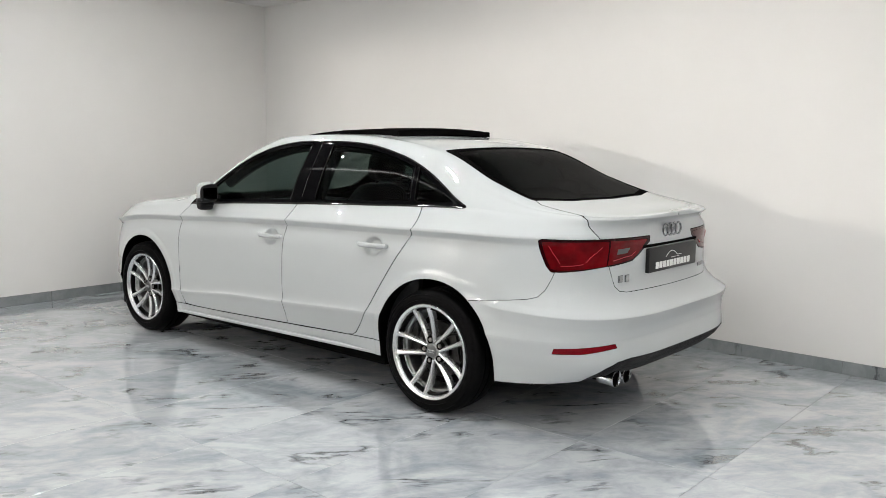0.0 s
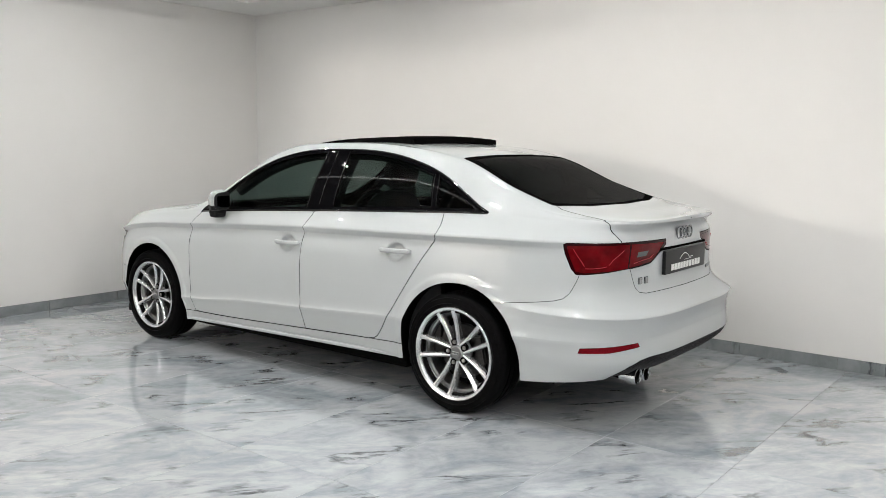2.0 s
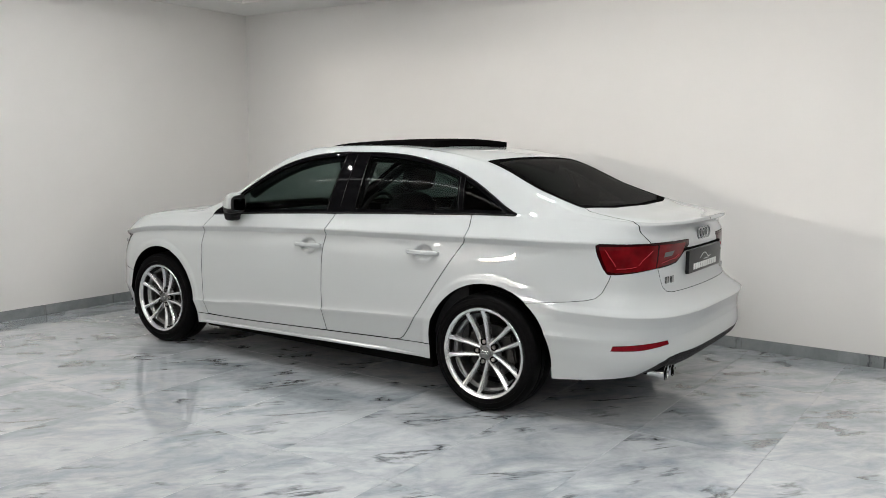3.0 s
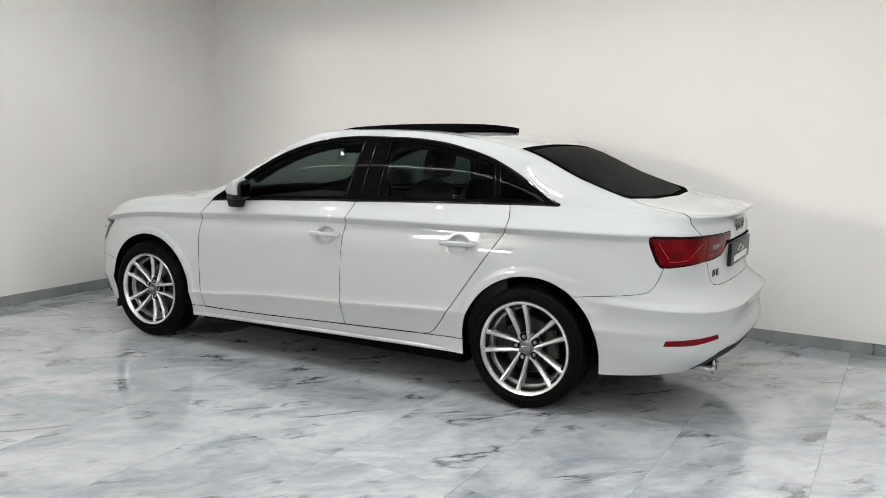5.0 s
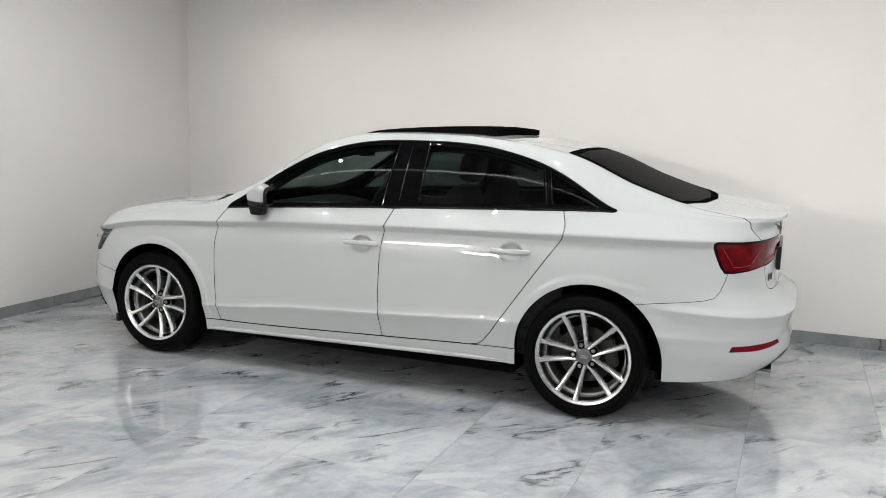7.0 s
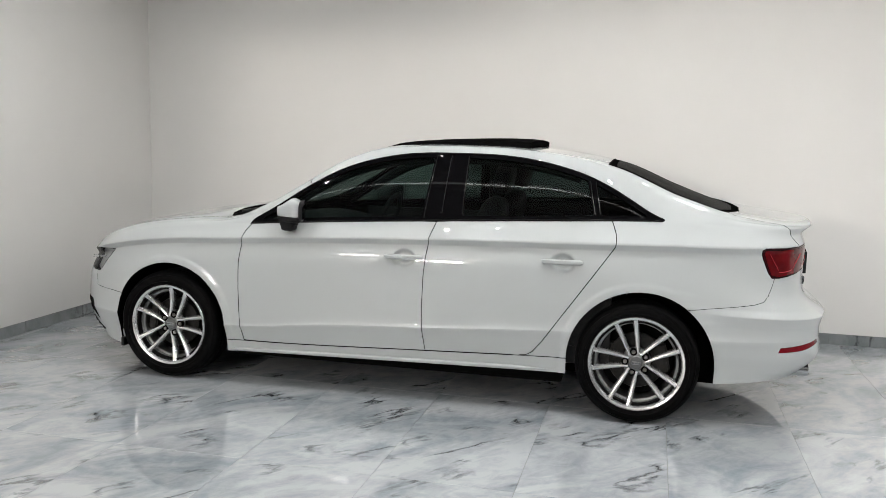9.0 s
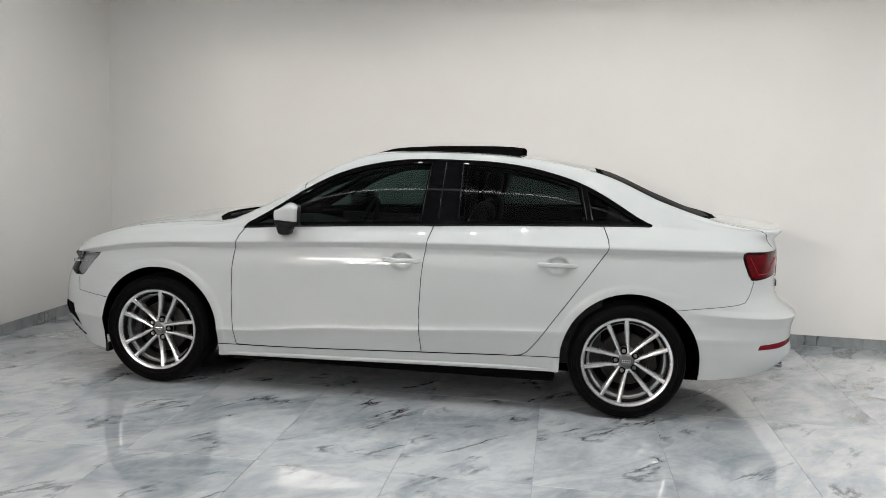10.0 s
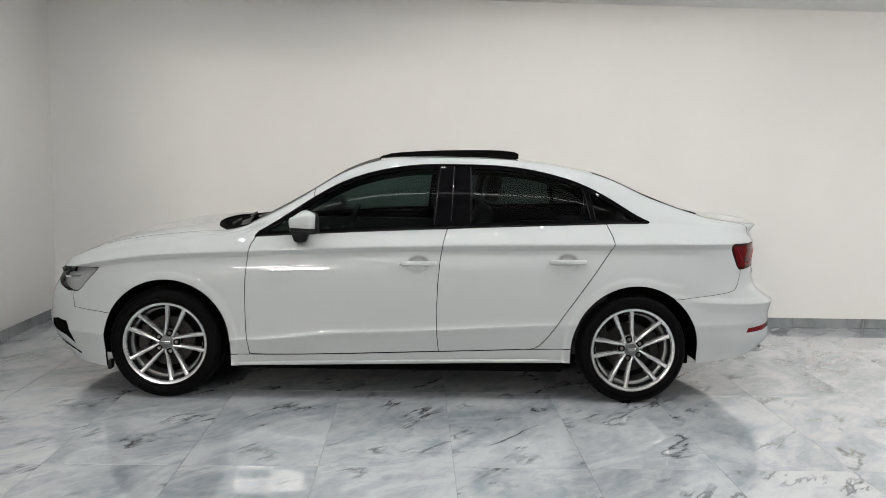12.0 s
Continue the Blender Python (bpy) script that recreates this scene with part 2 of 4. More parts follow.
structure("wall_south", box((X0 - 0.2, Y0 - 0.2, 0), (X1 + 0.2, Y0, 3.0)), DIM_WALL, "plain unseen wall, greyed to stand for the dim far room")
structure("ceiling", box((X0, Y0, TOP), (X1, Y1, TOP + 0.15)), CEILING, "white plastered ceiling raised inside a dropped edge")
EDGE = 0.56
structure("ceiling_edge", join(box((X0, Y1 - EDGE, DROP), (X1, Y1, TOP - 0.002)), box((X0, Y0, DROP), (X0 + EDGE, Y1 - EDGE, TOP - 0.002))),
          CEILING, "dropped white plaster ceiling edge along the walls")

# floor: polished marble tiles with thin recessed joints
floor = structure("floor", box((X0 - 0.2, Y0 - 0.2, -0.12), (X1 + 0.2, Y1 + 0.2, -0.002)), GROUT, "polished grey and white veined marble tile floor")
TW, TL = 0.615, 1.2
tile_mesh = mesh_of(box((0.0009, 0.0009, -0.012), (TW - 0.0009, TL - 0.0009, 0.0), 0.0006, 1), "tile", FLOOR, False)


def tile(x, y):
    """One tile with a corner at x, y, trimmed to the room."""
    lo, hi = (max(x, X0), max(y, Y0)), (min(x + TW, X1), min(y + TL, Y1))
    if hi[0] - lo[0] < 0.02 or hi[1] - lo[1] < 0.02:
        return
    whole = hi[0] - lo[0] > TW - 1e-6 and hi[1] - lo[1] > TL - 1e-6
    if whole:
        ob = new("tile", tile_mesh)
        ob.location = (x, y, 0)
    else:
        ob = new("tile", mesh_of(box((0.0009, 0.0009, -0.012), (hi[0] - lo[0] - 0.0009, hi[1] - lo[1] - 0.0009, 0.0), 0.0006, 1), "tile", FLOOR, False))
        ob.location = (*lo, 0)
    ob.parent = floor


for i in range(-5, 14):
    for j in range(-9, 3):
        tile(-0.34 + TW * i, -1.89 + TL * j)

# skirting tiles along the two walls that are seen
SK = 0.08
for name, along, end in (("baseboard_north", (1, 0), X1), ("baseboard_west", (0, 1), Y1)):
    ns = along == (1, 0)
    base = structure(name, box((X0, Y1 - 0.006, 0), (X1, Y1 - 0.0005, SK - 0.004)) if ns else box((X0 + 0.0005, Y0, 0), (X0 + 0.006, Y1 - 0.012, SK - 0.004)),
                     GROUT, "low grey marble tile skirting along the wall")
    at = 2.06 - 8 * TW if ns else 0.4 - 21 * TW
    while at < end:
        lo, hi = max(at, X0 if ns else Y0), min(at + TW, end)
        if hi - lo > 0.02:
            bm = box((lo + 0.001, Y1 - 0.013, 0.001), (hi - 0.001, Y1 - 0.005, SK), 0.001, 1) if ns else box((X0 + 0.005, lo + 0.001, 0.001), (X0 + 0.013, hi - 0.014, SK), 0.001, 1)
            part("tile", bm, SKIRTING, base, smooth=False)
        at += TW


def flood_light(x, y, z, aim, glow, size=1.0):
    """Two bright panes side by side in one housing, hung from the ceiling and turned down towards the car."""
    top = new("flood_light")
    top.matrix_basis = look((x, y, z), aim)
    part("housing", box((-0.56 * size, -0.13 * size, 0.01), (0.56 * size, 0.13 * size, 0.07), 0.008), BLACK_PLASTIC, top, "black lamp housing")
    for s in (-1, 1):
        part("pane", box(((s * 0.27 - 0.255) * size, -0.085 * size, -0.004), ((s * 0.27 + 0.255) * size, 0.085 * size, 0.009), 0.003), glow, top, "lit white pane")
    back = top.matrix_basis.inverted() @ Vector((x, y, TOP + 0.01))
    part("rod", tube([(0, 0, 0.06), back], 0.012, 8), BLACK_PLASTIC, top, "black hanging rod")
    return tagged(top, "lit twin-pane flood light out of view below the ceiling", "flood light")


flood_light(-1.75, -5.8, 2.38, (0.6, 0.4, 1.2), LIT_PANEL)
flood_light(-2.0, -9.5, 2.30, (0.6, 0.4, 1.2), LIT_FLOOD)
# added fill from the east, brightens the tail and right-hand wall
flood_light(7.2, -2.6, 2.35, (0.5, -0.4, 1.0), LIT_FLOOD, 0.44)


def downlight(x, y, z):
    top = new("downlight")
    top.location = (x, y, z)
    part("ring", lathe([(0.0265, 0.0), (0.0265, -0.006), (0.045, -0.004), (0.047, 0.0)], 24, "z"), CHROME, top)
    part("bulb", lathe([(0.0, -0.004), (0.024, -0.004), (0.024, 0.0), (0.0, 0.0)], 20, "z"), LIT_SPOT, top, "lit warm white bulb")
    return tagged(top, "small round recessed ceiling downlight, lit", "downlight", "ceiling downlights")


for row, first, count, gap in ((0.0, 0.2, 3, 0.92), (-1.4, -0.2, 17, 0.46), (-3.4, 1.6, 7, 0.92), (-5.2, 3.4, 5, 0.92)):
    for k in range(count):
        downlight(first + gap * k, row, TOP)

# unseen extra lamps, added to brighten the west wall
for row in (-0.35, -0.85, -1.35, -1.85):
    downlight(-1.45, row, TOP)

# long linear ceiling light over the near side of the car
strip = new("light_strip")
strip.matrix_basis = pose(2.05, -2.12, TOP, -90, 0, 0)
part("housing", box((-4.35, -0.05, -0.03), (4.35, 0.0, 0.03), 0.004), CEILING, strip)
part("diffuser", box((-4.33, 0.0, -0.02), (4.33, 0.012, 0.02), 0.004), LIT_STRIP, strip, "lit white diffuser")
tagged(strip, "long lit linear light strip on the ceiling", "light strip")

# ---- car ----
# x runs from nose to tail, the near side lies at negative y, z is up
car = tagged(new("car"), "white four-door sedan with tinted windows and silver alloy wheels", "car")
HUB_Z, TYRE_R = 0.3145, 0.3145

TORNADO = curve([(-2.2, 0.645), (-2.05, 0.672), (-1.87, 0.725), (-1.59, 0.786), (-0.84, 0.846), (0.22, 0.895), (0.92, 0.912), (1.57, 0.925), (2.3, 0.932)])
CREASE = curve([(-2.2, 0.36), (-1.7, 0.36), (-0.9, 0.345), (-0.34, 0.392), (0.24, 0.42), (0.81, 0.452), (1.7, 0.46), (2.3, 0.47)])
SILL = curve([(-2.2, 0.27), (-0.85, 0.256), (0.22, 0.288), (0.77, 0.308), (1.7, 0.33), (2.3, 0.36)])
BOTTOM = curve([(-2.2, 0.215), (-1.7, 0.165), (-0.94, 0.184), (0.97, 0.226), (1.73, 0.235), (2.0, 0.262), (2.2, 0.288), (2.3, 0.295)])
BELT = curve([(-2.2, 0.655), (-2.05, 0.672), (-1.9, 0.740), (-1.6, 0.84), (-1.2, 0.895), (-0.81, 0.926), (-0.48, 0.949), (0.22, 0.989), (0.93, 1.02), (1.4, 1.034), (1.9, 1.018), (2.1, 1.012), (2.3, 1.014)])
CROWN = curve([(-2.2, 0.66), (-2.07, 0.697), (-1.96, 0.757), (-1.89, 0.790), (-1.7, 0.869), (-1.52, 0.916), (-1.34, 0.942), (-1.16, 0.956), (-1.04, 0.950), (-0.95, 0.965), (-0.79, 1.042), (-0.57, 1.168),
               (-0.33, 1.311), (-0.13, 1.379), (0.1, 1.397), (0.35, 1.399), (0.66, 1.389), (0.88, 1.368), (1.05, 1.342), (1.22, 1.308), (1.52, 1.186), (1.84, 1.075), (2.0, 1.050), (2.15, 1.034), (2.3, 1.032)])
TAPER = curve([(-1.5, 0.985), (-0.9, 0.993), (-0.2, 1.0), (0.6, 1.0), (1.2, 0.99), (1.5, 0.968)])
BELT_W = curve([(-1.5, 0.80), (-0.8, 0.80), (0.2, 0.805), (0.9, 0.775), (1.5, 0.715)])
LEAN_IN = curve([(-2.2, 1.4), (-1.2, 1.4), (-0.75, 0.62), (-0.3, 0.50), (0.6, 0.50), (1.2, 0.62), (1.7, 1.2), (2.3, 1.6)])
ROUND = curve([(-2.2, 0.55), (-1.0, 0.6), (-0.5, 0.86), (0.0, 0.92), (1.0, 0.92), (1.3, 0.80), (1.55, 0.68), (1.9, 0.56), (2.3, 0.5)])

# one outline for each level: height along the car, half width, nose, tail, squareness of nose and tail
LEVELS = [
    (BOTTOM, 0.842, -2.08, 2.225, 2.3, 3.6),
    (SILL, 0.853, -2.16, 2.292, 2.3, 3.8),
    (CREASE, 0.8865, -2.19, 2.282, 2.3, 3.8),
    (lambda x: CREASE(x) + 0.045, 0.8815, -2.19, 2.286, 2.3, 3.8),
    (curve([(-2.2, 0.53), (-1.2, 0.60), (1.2, 0.62), (1.6, 0.60), (2.3, 0.575)]), 0.884, -2.17, 2.305, 2.3, 3.7),
    (curve([(-2.2, 0.61), (-1.2, 0.71), (1.2, 0.76), (1.9, 0.70), (2.3, 0.665)]), 0.880, -2.12, 2.20, 2.3, 3.2),
    (lambda x: TORNADO(x) - 0.032, 0.857, -2.105, 2.195, 2.3, 3.1),
    (TORNADO, 0.881, -2.10, 2.19, 2.4, 3.0),
    (lambda x: 0.45 * TORNADO(x) + 0.55 * BELT(x), 0.0, -2.09, 2.178, 2.6, 3.2),
    (BELT, 0.0, -2.08, 2.225, 2.7, 3.2),
]
NOSE_X, TAIL_X = -1.45, 1.5
NF, NS, NR = 36, 400, 50


def outline(k):
    """The plan of a level, nose to tail, on the near side."""
    z, w, front, rear, nf, nr = LEVELS[k]

    def wide(x):
        if w:
            return w * TAPER(x)
        b = BELT_W(x)
        return b if k == len(LEVELS) - 1 else 0.42 * 0.876 * TAPER(x) + 0.58 * b

    a = np.linspace(0, math.pi / 2, NF, endpoint=False)
    xf = NOSE_X - (NOSE_X - front) * np.cos(a) ** (2 / nf)
    yf = wide(NOSE_X) * np.sin(a) ** (2 / nf)
    xs = np.linspace(NOSE_X, TAIL_X, NS, endpoint=False)
    b = np.linspace(math.pi / 2, 0, NR)
    xr = TAIL_X + (rear - TAIL_X) * np.abs(np.cos(b)) ** (2 / nr)
    yr = wide(TAIL_X) * np.abs(np.sin(b)) ** (2 / nr)
    yr[-1] = 0
    x, y = np.r_[xf, xs, xr], np.r_[yf, wide(xs), yr]
    return np.stack([x, -y, z(x)], -1)


def spline(rows, counts):
    """A smooth sheet through rows of points; counts: steps between each row and the next."""
    rows = [np.asarray(r) for r in rows]
    out = []
    for i, n in enumerate(counts):
        p0, p1, p2, p3 = rows[max(i - 1, 0)], rows[i], rows[i + 1], rows[min(i + 2, len(rows) - 1)]
        for t in np.arange(n) / n:
            out.append(0.5 * (2 * p1 + (p2 - p0) * t + (2 * p0 - 5 * p1 + 4 * p2 - p3) * t**2 + (3 * p1 - p0 - 3 * p2 + p3) * t**3))
    return out + [rows[-1]]


def top_rows(edge):
    """From the belt inwards: side of the cabin, round corner, crown; the bonnet and boot are low forms of the same."""
    x, y1, z1 = edge[:, 0], -edge[:, 1], edge[:, 2]
    h = np.maximum(CROWN(x) - z1, 0.0)
    lean, rnd = LEAN_IN(x), ROUND(x)
    yc = np.maximum(y1 - lean * rnd * h, 0.55 * y1)
    rows = [edge]
    for f, bulge in ((0.33, 0.014), (0.66, 0.014), (1.0, 0.0)):
        rows.append(np.stack([x, -(y1 + f * (yc - y1) + bulge * np.minimum(1, h / 0.3)), z1 + f * rnd * h], -1))
    for f, g in ((0.88, 0.45), (0.66, 0.74), (0.34, 0.94), (0.0, 1.0)):
        rows.append(np.stack([x, -yc * f, z1 + (rnd + (1 - rnd) * g) * h], -1))
    return spline(rows, [4, 4, 4, 3, 4, 5, 6])


outlines = [outline(k) for k in range(len(LEVELS))]
sills, shoulder, cabin = spline(outlines[:3], [4, 5])[:-1], spline(outlines[7:], [4, 4])[:-1], top_rows(outlines[-1])
sheet = np.array(sills + spline(outlines[2:7], [8, 12, 14, 12])[:-1] + spline(outlines[6:8], [4])[:-1] + shoulder + cabin)
creased = np.array(sills + spline(outlines[2:5], [8, 12])[:-1] + spline(outlines[4:7], [14, 12])[:-1] + spline(outlines[6:8], [4])[:-1] + shoulder + cabin)
share = np.clip((outlines[4][:, 0] - 1.5) / 0.2, 0, 1)[None, :, None]
sheet = sheet * (1 - share) + creased * share  # a crease round the bumper shelf, none on the doors


def smooth_step(a, b, x):
    t = np.clip((x - a) / (b - a), 0, 1)
    return t * t * (3 - 2 * t)


ARCHES = ((-1.306, 0.354, 0.366), (1.352, 0.368, 0.371))
HANDLES = ((0.102, 0.795), (0.946, 0.816))
lift = np.zeros(sheet.shape[:2])
for cx, rx, rz in ARCHES:
    r = np.hypot((sheet[..., 0] - cx) / rx, np.maximum(sheet[..., 2] - 0.312, 0) / rz)
    low = smooth_step(0.7, 0.62, sheet[..., 2] - 0.06)
    lift += (0.0075 * smooth_step(1.130, 1.090, r) + 0.001 * smooth_step(1.35, 1.08, r)) * smooth_step(0.2, 0.5, r) * low * (sheet[..., 1] < -0.6)
for hx, hz in HANDLES:
    r = np.hypot((sheet[..., 0] - hx) / 0.062, (sheet[..., 2] - hz + 0.006) / 0.047)
    lift -= 0.028 * smooth_step(1.0, 0.72, r) * (sheet[..., 1] < -0.6)
# a fine ridge runs along the crease low on the doors
above_crease = sheet[..., 2] - CREASE(sheet[..., 0])
ridge = np.where(above_crease >= -1e-4, np.clip(1 - above_crease / 0.02, 0, 1) ** 2, np.clip(1 + above_crease / 0.006, 0, 1))
lift += 0.0045 * ridge * smooth_step(-1.0, -0.8, sheet[..., 0]) * smooth_step(0.98, 0.7, sheet[..., 0]) * (sheet[..., 1] < -0.6)
# the rear bumper stands proud below its shelf
shelf = np.interp(sheet[..., 0], [1.6, 2.3], [0.60, 0.575])
hollow = np.clip((shelf - sheet[..., 2]) / 0.06, 0, 1) * smooth_step(0.36, 0.44, sheet[..., 2])
lift += (0.014 * np.clip((shelf + 0.03 - sheet[..., 2]) / 0.03, 0, 1) - 0.010 * hollow) * smooth_step(1.66, 1.78, sheet[..., 0]) * (sheet[..., 1] < -0.55)
sheet[..., 1] -= lift * (np.abs(sheet[..., 1]) > 0.3)

# the near half as one mesh, to be cut into panels
bm = bmesh.new()
grid = [[bm.verts.new(p) for p in row] for row in sheet]
for a, b in zip(grid, grid[1:]):
    for i in range(len(a) - 1):
        bm.faces.new((a[i], a[i + 1], b[i + 1], b[i]))
bmesh.ops.remove_doubles(bm, verts=bm.verts, dist=1e-5)
bmesh.ops.dissolve_degenerate(bm, dist=1e-5, edges=bm.edges)
bmesh.ops.recalc_face_normals(bm, faces=bm.faces)
if sum(f.normal.y for f in bm.faces) > 0:
    bmesh.ops.reverse_faces(bm, faces=bm.faces)

D = 2**-0.5
SIDE, PLAN, BACK = (Vector((1, 0, 0)), Vector((0, 0, 1))), (Vector((1, 0, 0)), Vector((0, 1, 0))), (Vector((0, 1, 0)), Vector((0, 0, 1)))
REAR_CORNER, FRONT_CORNER = (Vector((D, D, 0)), Vector((0, 0, 1))), (Vector((D, -D, 0)), Vector((0, 0, 1)))


def cut(view, points, closed=True, only=None):
    """Cut the sheet along a line of points seen along one way."""
    a, b = view
    deep = a.cross(b)
    n = len(points)
    box_lo = Vector((min(p[0] for p in points), min(p[1] for p in points)))
    box_hi = Vector((max(p[0] for p in points), max(p[1] for p in points)))
    pool = set()
    for f in bm.faces:
        us, vs = [v.co.dot(a) for v in f.verts], [v.co.dot(b) for v in f.verts]
        if max(us) >= box_lo.x and min(us) <= box_hi.x and max(vs) >= box_lo.y and min(vs) <= box_hi.y and (not only or only(f)):
            pool.add(f)
    for i in range(n if closed else n - 1):
        p, q = Vector(points[i]), Vector(points[(i + 1) % n])
        lo, hi = (min(p.x, q.x) - 1e-4, min(p.y, q.y) - 1e-4), (max(p.x, q.x) + 1e-4, max(p.y, q.y) + 1e-4)
        near = []
        for f in pool:
            if not f.is_valid:
                continue
            us = [v.co.dot(a) for v in f.verts]
            if max(us) < lo[0] or min(us) > hi[0]:
                continue
            vs = [v.co.dot(b) for v in f.verts]
            if max(vs) < lo[1] or min(vs) > hi[1]:
                continue
            near.append(f)
        if not near:
            continue
        way = (q - p).normalized()
        along = a * way.x + b * way.y
        geom = set(near)
        for f in near:
            geom.update(f.edges)
            geom.update(f.verts)
        made = bmesh.ops.bisect_plane(bm, geom=list(geom), dist=2e-4, plane_co=a * p.x + b * p.y, plane_no=along.cross(deep))
        pool.update(g for g in made["geom"] if isinstance(g, bmesh.types.BMFace))


def inside(points, u, v):
    hit = np.zeros(len(u), bool)
    n = len(points)
    for i in range(n):
        (x0, y0), (x1, y1) = points[i], points[(i + 1) % n]
        if y0 == y1:
            continue
        c = (y0 > v) != (y1 > v)
        hit ^= c & (u < (x1 - x0) * (v - y0) / (y1 - y0) + x0)
    return hit


def rounded(points, r=0.02, steps=3):
    """A line of corners with each corner rounded."""
    out, n = [], len(points)
    for i in range(n):
        p, a, b = Vector(points[i]), Vector(points[i - 1]), Vector(points[(i + 1) % n])
        s = min(r, 0.4 * (a - p).length, 0.4 * (b - p).length)
        a, b = p + (a - p).normalized() * s, p + (b - p).normalized() * s
        for k in range(steps + 1):
            t = k / steps
            out.append(tuple((1 - t) ** 2 * a + 2 * t * (1 - t) * p + t**2 * b))
    return out


def arch_line(cx, rx, rz):
    return [(cx - rx, 0.0), (cx - rx, 0.25)] + [(cx - rx * math.cos(a), 0.312 + rz * math.sin(a)) for a in np.linspace(0, math.pi, 40)] + [(cx + rx, 0.25), (cx + rx, 0.0)]


def belt_line(x0, x1, up, n=12):
    return [(x, float(BELT(x)) + up) for x in np.linspace(x0, x1, n)]


HINGE = [(-0.845, 0.258), (-0.862, 0.40), (-0.867, 0.56), (-0.864, 0.702), (-0.852, 0.82), (-0.838, 0.885), (-0.806, 0.932)]
MIDDLE = [(0.226, 0.2885), (0.214, 0.382), (0.208, 0.52), (0.213, 0.69), (0.222, 0.80), (0.240, 0.915), (0.263, 0.985)]
FRONT_DOOR = [(x, float(SILL(x))) for x in np.linspace(-0.845, 0.226, 12)][1:-1]
FRONT_DOOR = HINGE[::-1] + FRONT_DOOR + MIDDLE + [p for p in belt_line(0.263, -0.806, -0.004)[1:-1]]
TAIL_EDGE = [(0.735, 0.3065), (0.775, 0.312), (0.805, 0.33), (0.85, 0.385), (0.943, 0.521), (1.02, 0.632), (1.096, 0.742), (1.165, 0.842), (1.205, 0.90), (1.212, 0.925), (1.206, 0.965), (1.192, 1.0), (1.181, float(BELT(1.181)) - 0.004)]
REAR_DOOR = MIDDLE[::-1] + [(x, float(SILL(x))) for x in np.linspace(0.226, 0.735, 7)][1:-1] + TAIL_EDGE + [p for p in belt_line(1.181, 0.263, -0.004)[1:-1]]
DLO_TOP = curve([(-0.83, 0.936), (-0.76, 0.976), (-0.686, 1.022), (-0.49, 1.152), (-0.36, 1.225), (-0.234, 1.276), (-0.1, 1.312), (0.025, 1.334), (0.16, 1.346), (0.285, 1.349), (0.45, 1.349), (0.613, 1.342), (0.75, 1.326),
                 (0.877, 1.300), (1.044, 1.250), (1.16, 1.197), (1.282, 1.127), (1.36, 1.080), (1.43, 1.046)])
DLO = belt_line(-0.825, 1.424, -0.003, 30) + [(1.438, 1.034), (1.441, 1.039), (1.436, 1.044)] + [(x, float(DLO_TOP(x)) - 0.001) for x in np.linspace(1.41, -0.80, 60)]
RIM = 0.026


def pane(x0, x1, slant0, slant1):
    """A side window between two slanted edges: x = x0 + slant * (z - 1)."""
    low, high = [], []
    for x in np.linspace(x0 - 0.5, x1 + 0.5, 120):
        for line, z in ((low, float(BELT(x)) + RIM * 0.8), (high, float(DLO_TOP(x)) - RIM)):
            if x0 + slant0 * (z - 1) <= x <= x1 + slant1 * (z - 1) and -0.8 < x < 1.41:
                line.append((x, z))
    low = [p for p in low if p[1] < float(DLO_TOP(p[0])) - RIM]
    high = [p for p in high if p[1] > float(BELT(p[0])) + RIM * 0.8]
    return rounded(low + high[::-1], 0.012, 2)


FRONT_PANE, REAR_PANE, QUARTER_PANE = pane(-0.9, 0.185, 0, 0.10), pane(0.40, 1.10, 0.0, -0.22), pane(1.135, 1.6, -0.22, 0)
SEAM = [(1.60, 0.610), (1.66, 0.618), (1.80, 0.636), (1.895, 0.650), (1.935, 0.662), (1.958, 0.69), (1.976, 0.74), (1.99, 0.79)]
TAIL_INNER = [(0.820, 0.913), (0.837, 0.85), (0.861, 0.792), (0.90, 0.783), (1.04, 0.790), (1.13, 0.797), (1.138, 0.86), (1.142, 0.912)]
TAIL_LID = [(1.151, 0.913), (1.145, 0.86), (1.137, 0.800), (1.20, 0.807), (1.277, 0.819), (1.313, 0.844), (1.372, 0.908)]
REVERSE_LAMP = [(1.185, 0.848), (1.192, 0.872), (1.262, 0.876), (1.245, 0.852)]
TAIL_LIGHT = [(0.804, 0.918), (0.815, 0.87), (0.843, 0.80), (0.862, 0.778), (0.90, 0.774), (1.0, 0.781), (1.10, 0.792), (1.20, 0.801), (1.278, 0.813), (1.315, 0.838), (1.385, 0.895), (1.388, 0.922), (1.2, 0.923), (0.95, 0.923), (0.82, 0.926)]
HEAD_LIGHT = [(-0.625, 0.730), (-0.645, 0.70), (-0.71, 0.615), (-0.74, 0.592), (-0.83, 0.583), (-0.95, 0.60), (-1.12, 0.635), (-1.25, 0.665), (-1.25, 0.69), (-1.1, 0.695), (-0.9, 0.712), (-0.8, 0.722)]
FOG_VENT = [(-0.845, 0.405), (-0.82, 0.372), (-0.799, 0.275), (-0.825, 0.29), (-0.87, 0.318), (-0.98, 0.33), (-1.05, 0.34), (-1.05, 0.39), (-0.95, 0.408)]
REFLECTOR = [(0.862, 0.412), (0.87, 0.438), (1.0, 0.447), (1.155, 0.458), (1.165, 0.438), (1.0, 0.417)]
